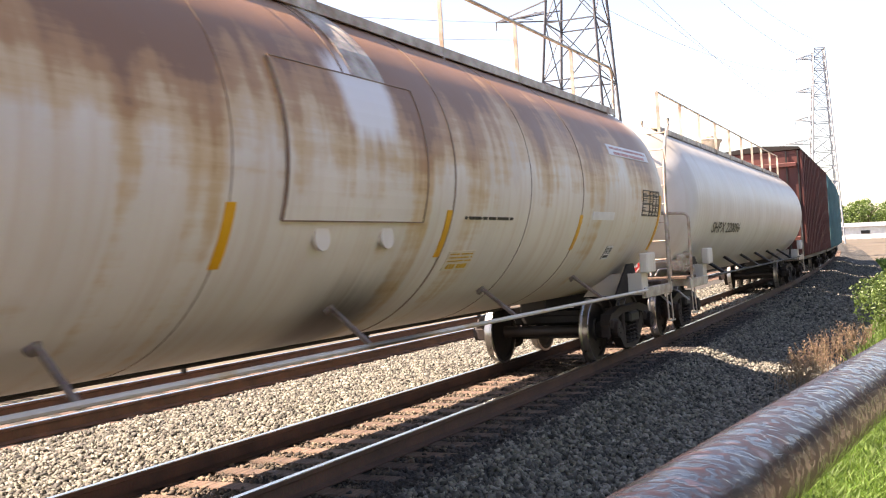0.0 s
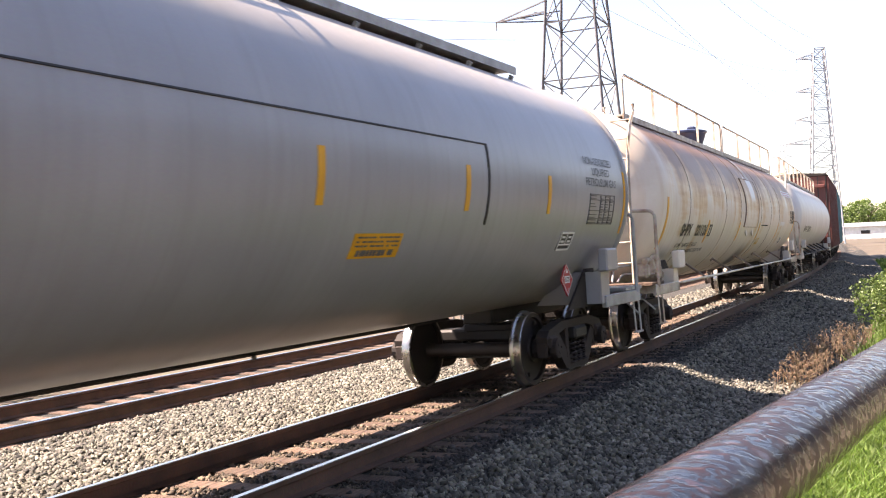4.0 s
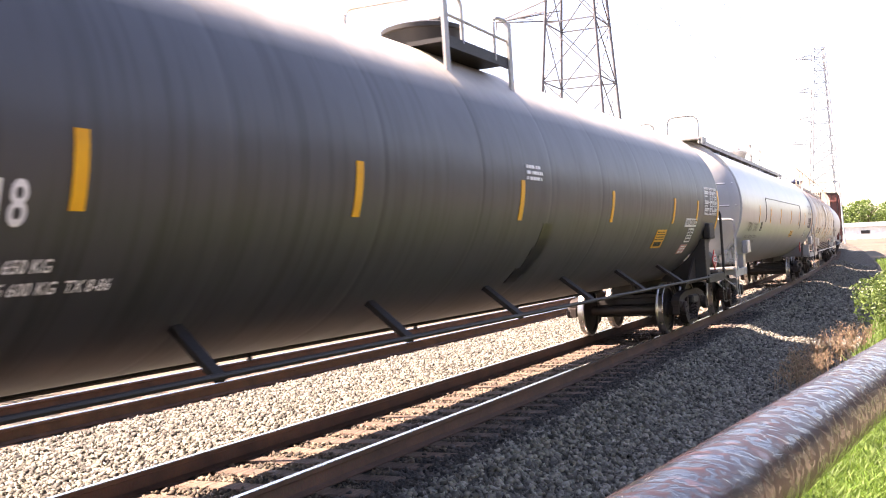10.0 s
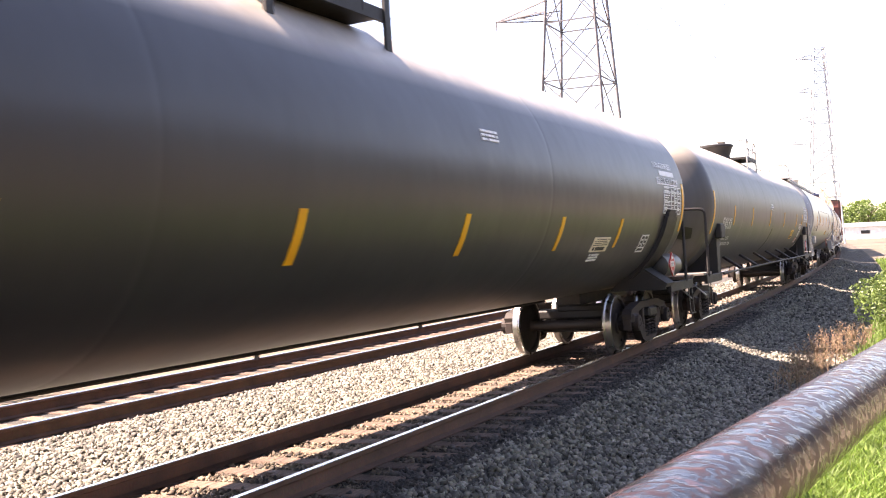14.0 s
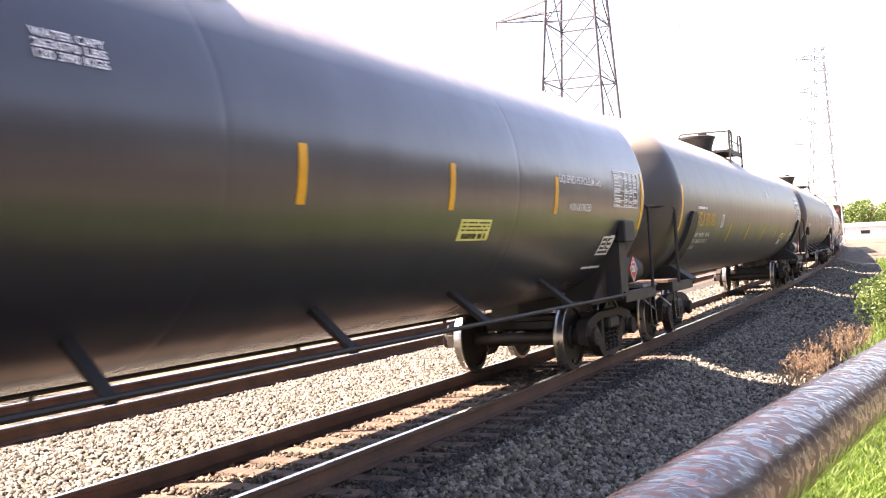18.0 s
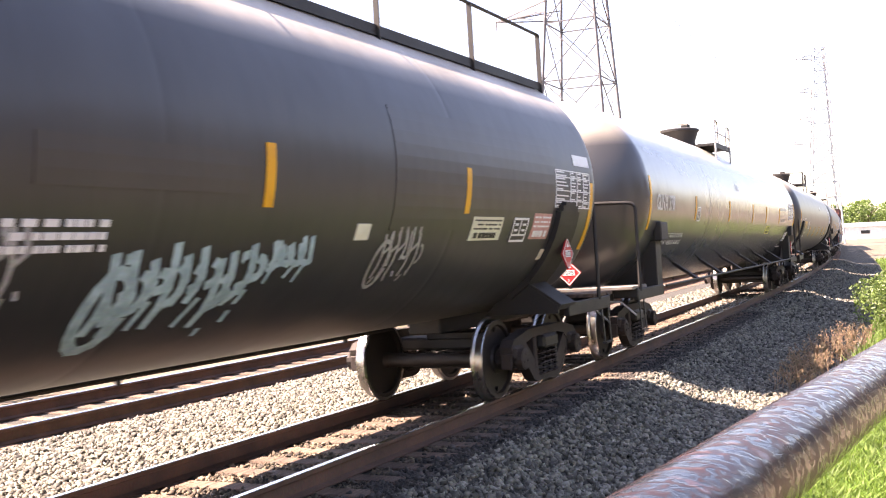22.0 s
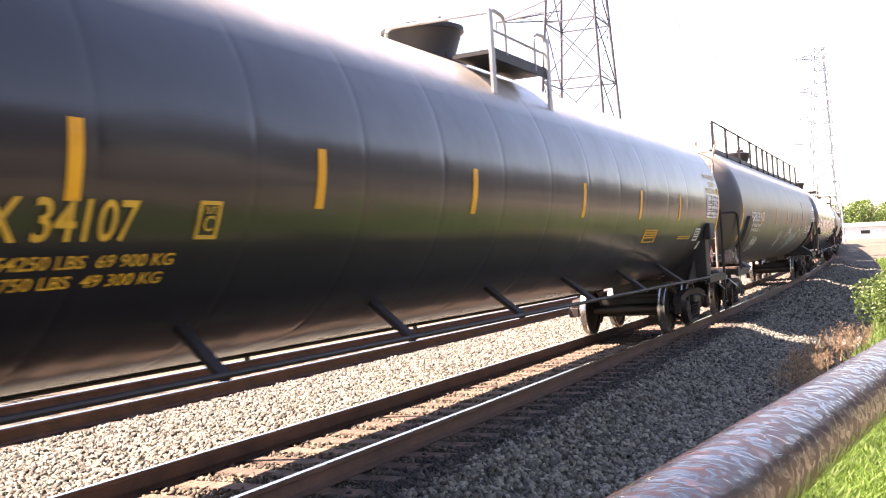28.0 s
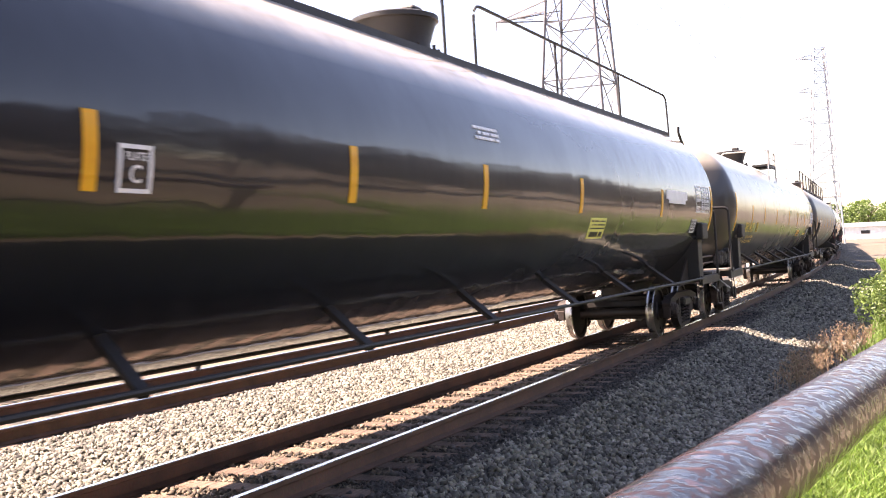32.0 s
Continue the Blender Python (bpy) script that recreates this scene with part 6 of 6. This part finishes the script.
def bush(at, r, h, seed, count, size, label, mat="leaf", cat="bush"):
    rr = random.Random(seed)
    t = tagged(new("bush"), label, cat)
    t.location = at
    b = Bag()
    for k in range(7):
        a = k * 0.9 + rr.random()
        b.tube([(0, 0, -0.05), (math.cos(a) * r * 0.35, math.sin(a) * r * 0.35, h * 0.55)], 0.012, 5)
    part("stem", b, "bark", t)
    vs, fs = leaf_cloud(rr, (0, 0, h * 0.5), (r, r, h * 0.6), count, size)
    part("foliage", to_mesh("foliage", vs, fs, mat), None, t)


for k, (x, y, r, h) in enumerate(((9, 16.6, 1.6, 2.0), (12.4, 17.2, 1.8, 2.4), (6.2, 16.2, 1.5, 1.6), (15.5, 18.2, 1.8, 1.8), (3.5, 17.0, 1.7, 2.6), (19.5, 19.5, 2.0, 1.6))):
    bush((x, y, -0.65), r, h, 100 + k, 1800, 0.07, "green leafy bush beyond the second track")
for k, (x, y, r, h) in enumerate(((25.4, 1.35, 0.8, 1.2), (27.6, 1.5, 0.95, 1.3), (31.5, 1.6, 1.1, 1.2), (36.0, 1.7, 1.1, 1.0))):
    bush((x, y, -0.58), r, h, 120 + k, 1500, 0.045, "green bush at the edge of the ballast")


def weed_clump(at, n, h, seed):
    """Dry stalks with small brown seed heads."""
    rr = random.Random(seed)
    t = tagged(new("dry_weeds"), "clump of dry brown weeds beside the ballast", "weeds", "dry weeds by the track")
    t.location = at
    b = Bag()
    for k in range(n):
        a, d = rr.uniform(0, 6.28), rr.uniform(0, 0.3) ** 0.8
        x, y = math.cos(a) * d, math.sin(a) * d
        hh = h * rr.uniform(0.5, 1.1)
        lx, ly = rr.uniform(-0.25, 0.25) * hh, rr.uniform(-0.25, 0.25) * hh
        top = Vector((x + lx, y + ly, hh))
        b.bar((x, y, -0.05), top, 0.006)
        for j in range(7):
            f = rr.uniform(0.35, 1.0)
            q = Vector((x, y, 0)).lerp(top, f)
            e = q + Vector((rr.uniform(-0.09, 0.09), rr.uniform(-0.09, 0.09), rr.uniform(0.02, 0.11)))
            b.bar(q, e, 0.004)
            b.box(e, (0.022, 0.016, 0.03), 0, Matrix.Rotation(rr.uniform(0, 3), 3, "X"))
    part("stalks", b, "dryweed", t)


for k, (x, y, n, h) in enumerate(((15.6, 2.25, 18, 0.42), (16.2, 2.15, 24, 0.5), (17.2, 2.1, 26, 0.55), (18.3, 2.0, 26, 0.6), (19.6, 1.92, 24, 0.6), (21, 1.85, 22, 0.5))):
    weed_clump((x, y, -0.58), n, h, 140 + k)


def blades(name, count, place, h0, h1, seed, label):
    """Grass as single bent blades."""
    rg = np.random.default_rng(seed)
    x, y = place(rg, count)
    z = bed_height(lateral(x, y)) - 0.06
    h = rg.uniform(h0, h1, count)
    a = rg.uniform(0, 2 * np.pi, count)
    lean = rg.uniform(0.1, 1.1, count) * h
    w = rg.uniform(0.005, 0.012, count) * (1 + h)
    la = rg.uniform(0, 2 * np.pi, count)
    base = np.stack([x, y, z], 1)
    side = np.stack([np.cos(a) * w, np.sin(a) * w, np.zeros(count)], 1)
    bend_ = np.stack([np.cos(la) * lean, np.sin(la) * lean, h], 1)
    mid = base + bend_ * np.array([0.35, 0.35, 0.62])
    v = np.stack([base - side, base + side, mid + side * 0.8, mid - side * 0.8, base + bend_], 1).reshape(-1, 3)
    o = np.arange(count)[:, None] * 5
    quads = (o + np.array([[0, 1, 2, 3]])).tolist()
    tris = (o + np.array([[3, 2, 4]])).tolist()
    return tagged(new(name, to_mesh(name, v, quads + tris, "blade")), label, "grass", kind="stuff")


def near_strip(rg, n):
    x = rg.uniform(4.5, 20, n)
    return x, np.interp(x, _X, _Y) - 4.1 - np.abs(rg.normal(0, 1.1, n))


def far_strip(rg, n):
    x = 18 + 70 * rg.random(n) ** 1.6
    return x, np.interp(x, _X, _Y) - 4.0 - np.abs(rg.normal(0, 3.0, n))


def behind(rg, n):
    x = rg.uniform(-2, 60, n)
    return x, np.interp(x, _X, _Y) + 10.5 + rg.random(n) ** 1.5 * 8


blades("grass_near", 80000, near_strip, 0.05, 0.2, 3, "bright green uncut grass below the barrier")
blades("grass_verge", 24000, far_strip, 0.12, 0.4, 4, "green grass verge beside the ballast")
blades("grass_beyond", 16000, behind, 0.15, 0.5, 5, "green grass beyond the second track")


# ------------------------------------------------------------------ far white building
hall = tagged(new("building"), "long low white building with a grey roof across the meadow", "building")
hall.location = (390, 25, -0.5)
part("wall", Bag().box((0, -6, 2.1), (14, 46, 4.2)), "wall", hall)
part("roof", Bag().plate([(-7.6, 4.2), (0, 5.6), (7.6, 4.2), (7.6, 4.45), (0, 5.9), (-7.6, 4.45)], 47, "Y", -6), "roof", hall)
for k in range(5):
    part("window", Bag().box((-7.03, 12 - k * 9, 2.4), (0.08, 3.0, 1.2)), "steel", hall)


# ------------------------------------------------------------------ loose ballast stones
def stones(name, count, s0, s1, lat0, lat1, r0, r1, seed, label, fall=1.0, mat="stone"):
    rg = np.random.default_rng(seed)
    s = s0 + (s1 - s0) * rg.random(count) ** fall
    lat = rg.uniform(lat0, lat1, count)
    keep = (np.abs(np.abs(lat) - 0.753) > 0.1) & (np.abs(np.abs(lat - SECOND) - 0.753) > 0.1)
    ties = np.array(TIE_AT)
    j = np.clip(np.searchsorted(ties, s), 1, len(ties) - 1)
    near = np.minimum(np.abs(s - ties[j]), np.abs(s - ties[j - 1])) < 0.13
    keep &= ~(near & (np.abs(lat) < 1.25) & (rg.random(count) < 0.93))
    s, lat = s[keep], lat[keep]
    n = len(s)
    x0, y0, th = np.interp(s, GRID, _X), np.interp(s, GRID, _Y), np.interp(s, GRID, _TH)
    r = rg.uniform(r0, r1, n)
    c = np.stack([x0 - np.sin(th) * lat, y0 + np.cos(th) * lat, bed_height(lat) + r * rg.uniform(-0.3, 0.55, n)], 1)
    cube = np.array([(a, b, d) for a in (-1, 1) for b in (-1, 1) for d in (-1, 1)], float) * 0.62
    v = cube[None] + rg.normal(0, 0.24, (n, 8, 3))
    v *= (r[:, None] * np.array([1.15, 0.95, 0.75]))[:, None, :]
    # turn every stone its own way
    q = rg.normal(0, 1, (n, 4))
    q /= np.linalg.norm(q, axis=1)[:, None]
    w, x, y, z = q.T
    rot = np.stack([1 - 2 * (y * y + z * z), 2 * (x * y - z * w), 2 * (x * z + y * w), 2 * (x * y + z * w), 1 - 2 * (x * x + z * z), 2 * (y * z - x * w),
                    2 * (x * z - y * w), 2 * (y * z + x * w), 1 - 2 * (x * x + y * y)], 1).reshape(n, 3, 3)
    v = np.einsum("nij,nkj->nki", rot, v) + c[:, None]
    tri = np.array([(0, 1, 3), (0, 3, 2), (4, 6, 7), (4, 7, 5), (0, 4, 5), (0, 5, 1), (2, 3, 7), (2, 7, 6), (0, 2, 6), (0, 6, 4), (1, 5, 7), (1, 7, 3)])
    f = (np.arange(n)[:, None, None] * 8 + tri[None]).reshape(-1, 3)
    me = bpy.data.meshes.new(name)
    me.vertices.add(n * 8)
    me.vertices.foreach_set("co", v.reshape(-1))
    me.loops.add(len(f) * 3)
    me.loops.foreach_set("vertex_index", f.reshape(-1).astype(np.int32))
    me.polygons.add(len(f))
    me.polygons.foreach_set("loop_start", np.arange(0, len(f) * 3, 3, dtype=np.int32))
    me.update(calc_edges=True)
    me.materials.append(M[mat])
    return tagged(new(name, me), label, "ballast stones", kind="stuff")


stones("ballast_stones", 58000, 3.0, 26, 1.1, 3.6, 0.015, 0.037, 1, "loose grey and tan crushed ballast stones between the tracks")
stones("ballast_stones_track", 40000, 3.0, 26, -1.1, 1.1, 0.015, 0.034, 11, "rust-dusted ballast stones between the rails", mat="stone_rusty")
stones("ballast_stones_edge", 15000, 4.0, 30, -1.62, -1.1, 0.015, 0.036, 12, "greasy dark ballast stones at the sleeper ends", mat="stone_grimy")
stones("ballast_stones_shoulder", 48000, 5.0, 26, -3.9, -1.5, 0.016, 0.04, 7, "loose grey and tan crushed ballast stones of the shoulder")
stones("ballast_stones_far", 34000, 26, 75, -3.7, 2.4, 0.03, 0.055, 2, "loose grey and tan crushed ballast stones", 1.5)


# ------------------------------------------------------------------ motion
def car_pose(car, t):
    s = car["front"] - car["long"] / 2 + run(t)
    B = car["long"] / 2 - car["inset"]
    a, c = on_track(s + B), on_track(s - B)
    d = a - c
    return Matrix.Translation((a + c) / 2) @ Matrix.Rotation(math.atan2(d.y, d.x), 4, "Z") @ Matrix.Rotation(-CANT, 4, "X")


def motions():
    for car in CARS:
        walk(car, [(0.5 * k, car_pose(car, 0.5 * k)) for k in range(65)])
    times = [k / 7.5 for k in range(241)]
    for w, sx in WHEELS:
        walk(w, [(t, pose(sx, 0, WHEEL_R, 0, math.degrees(run(t) / WHEEL_R) % 360, 0)) for t in times])


motions()
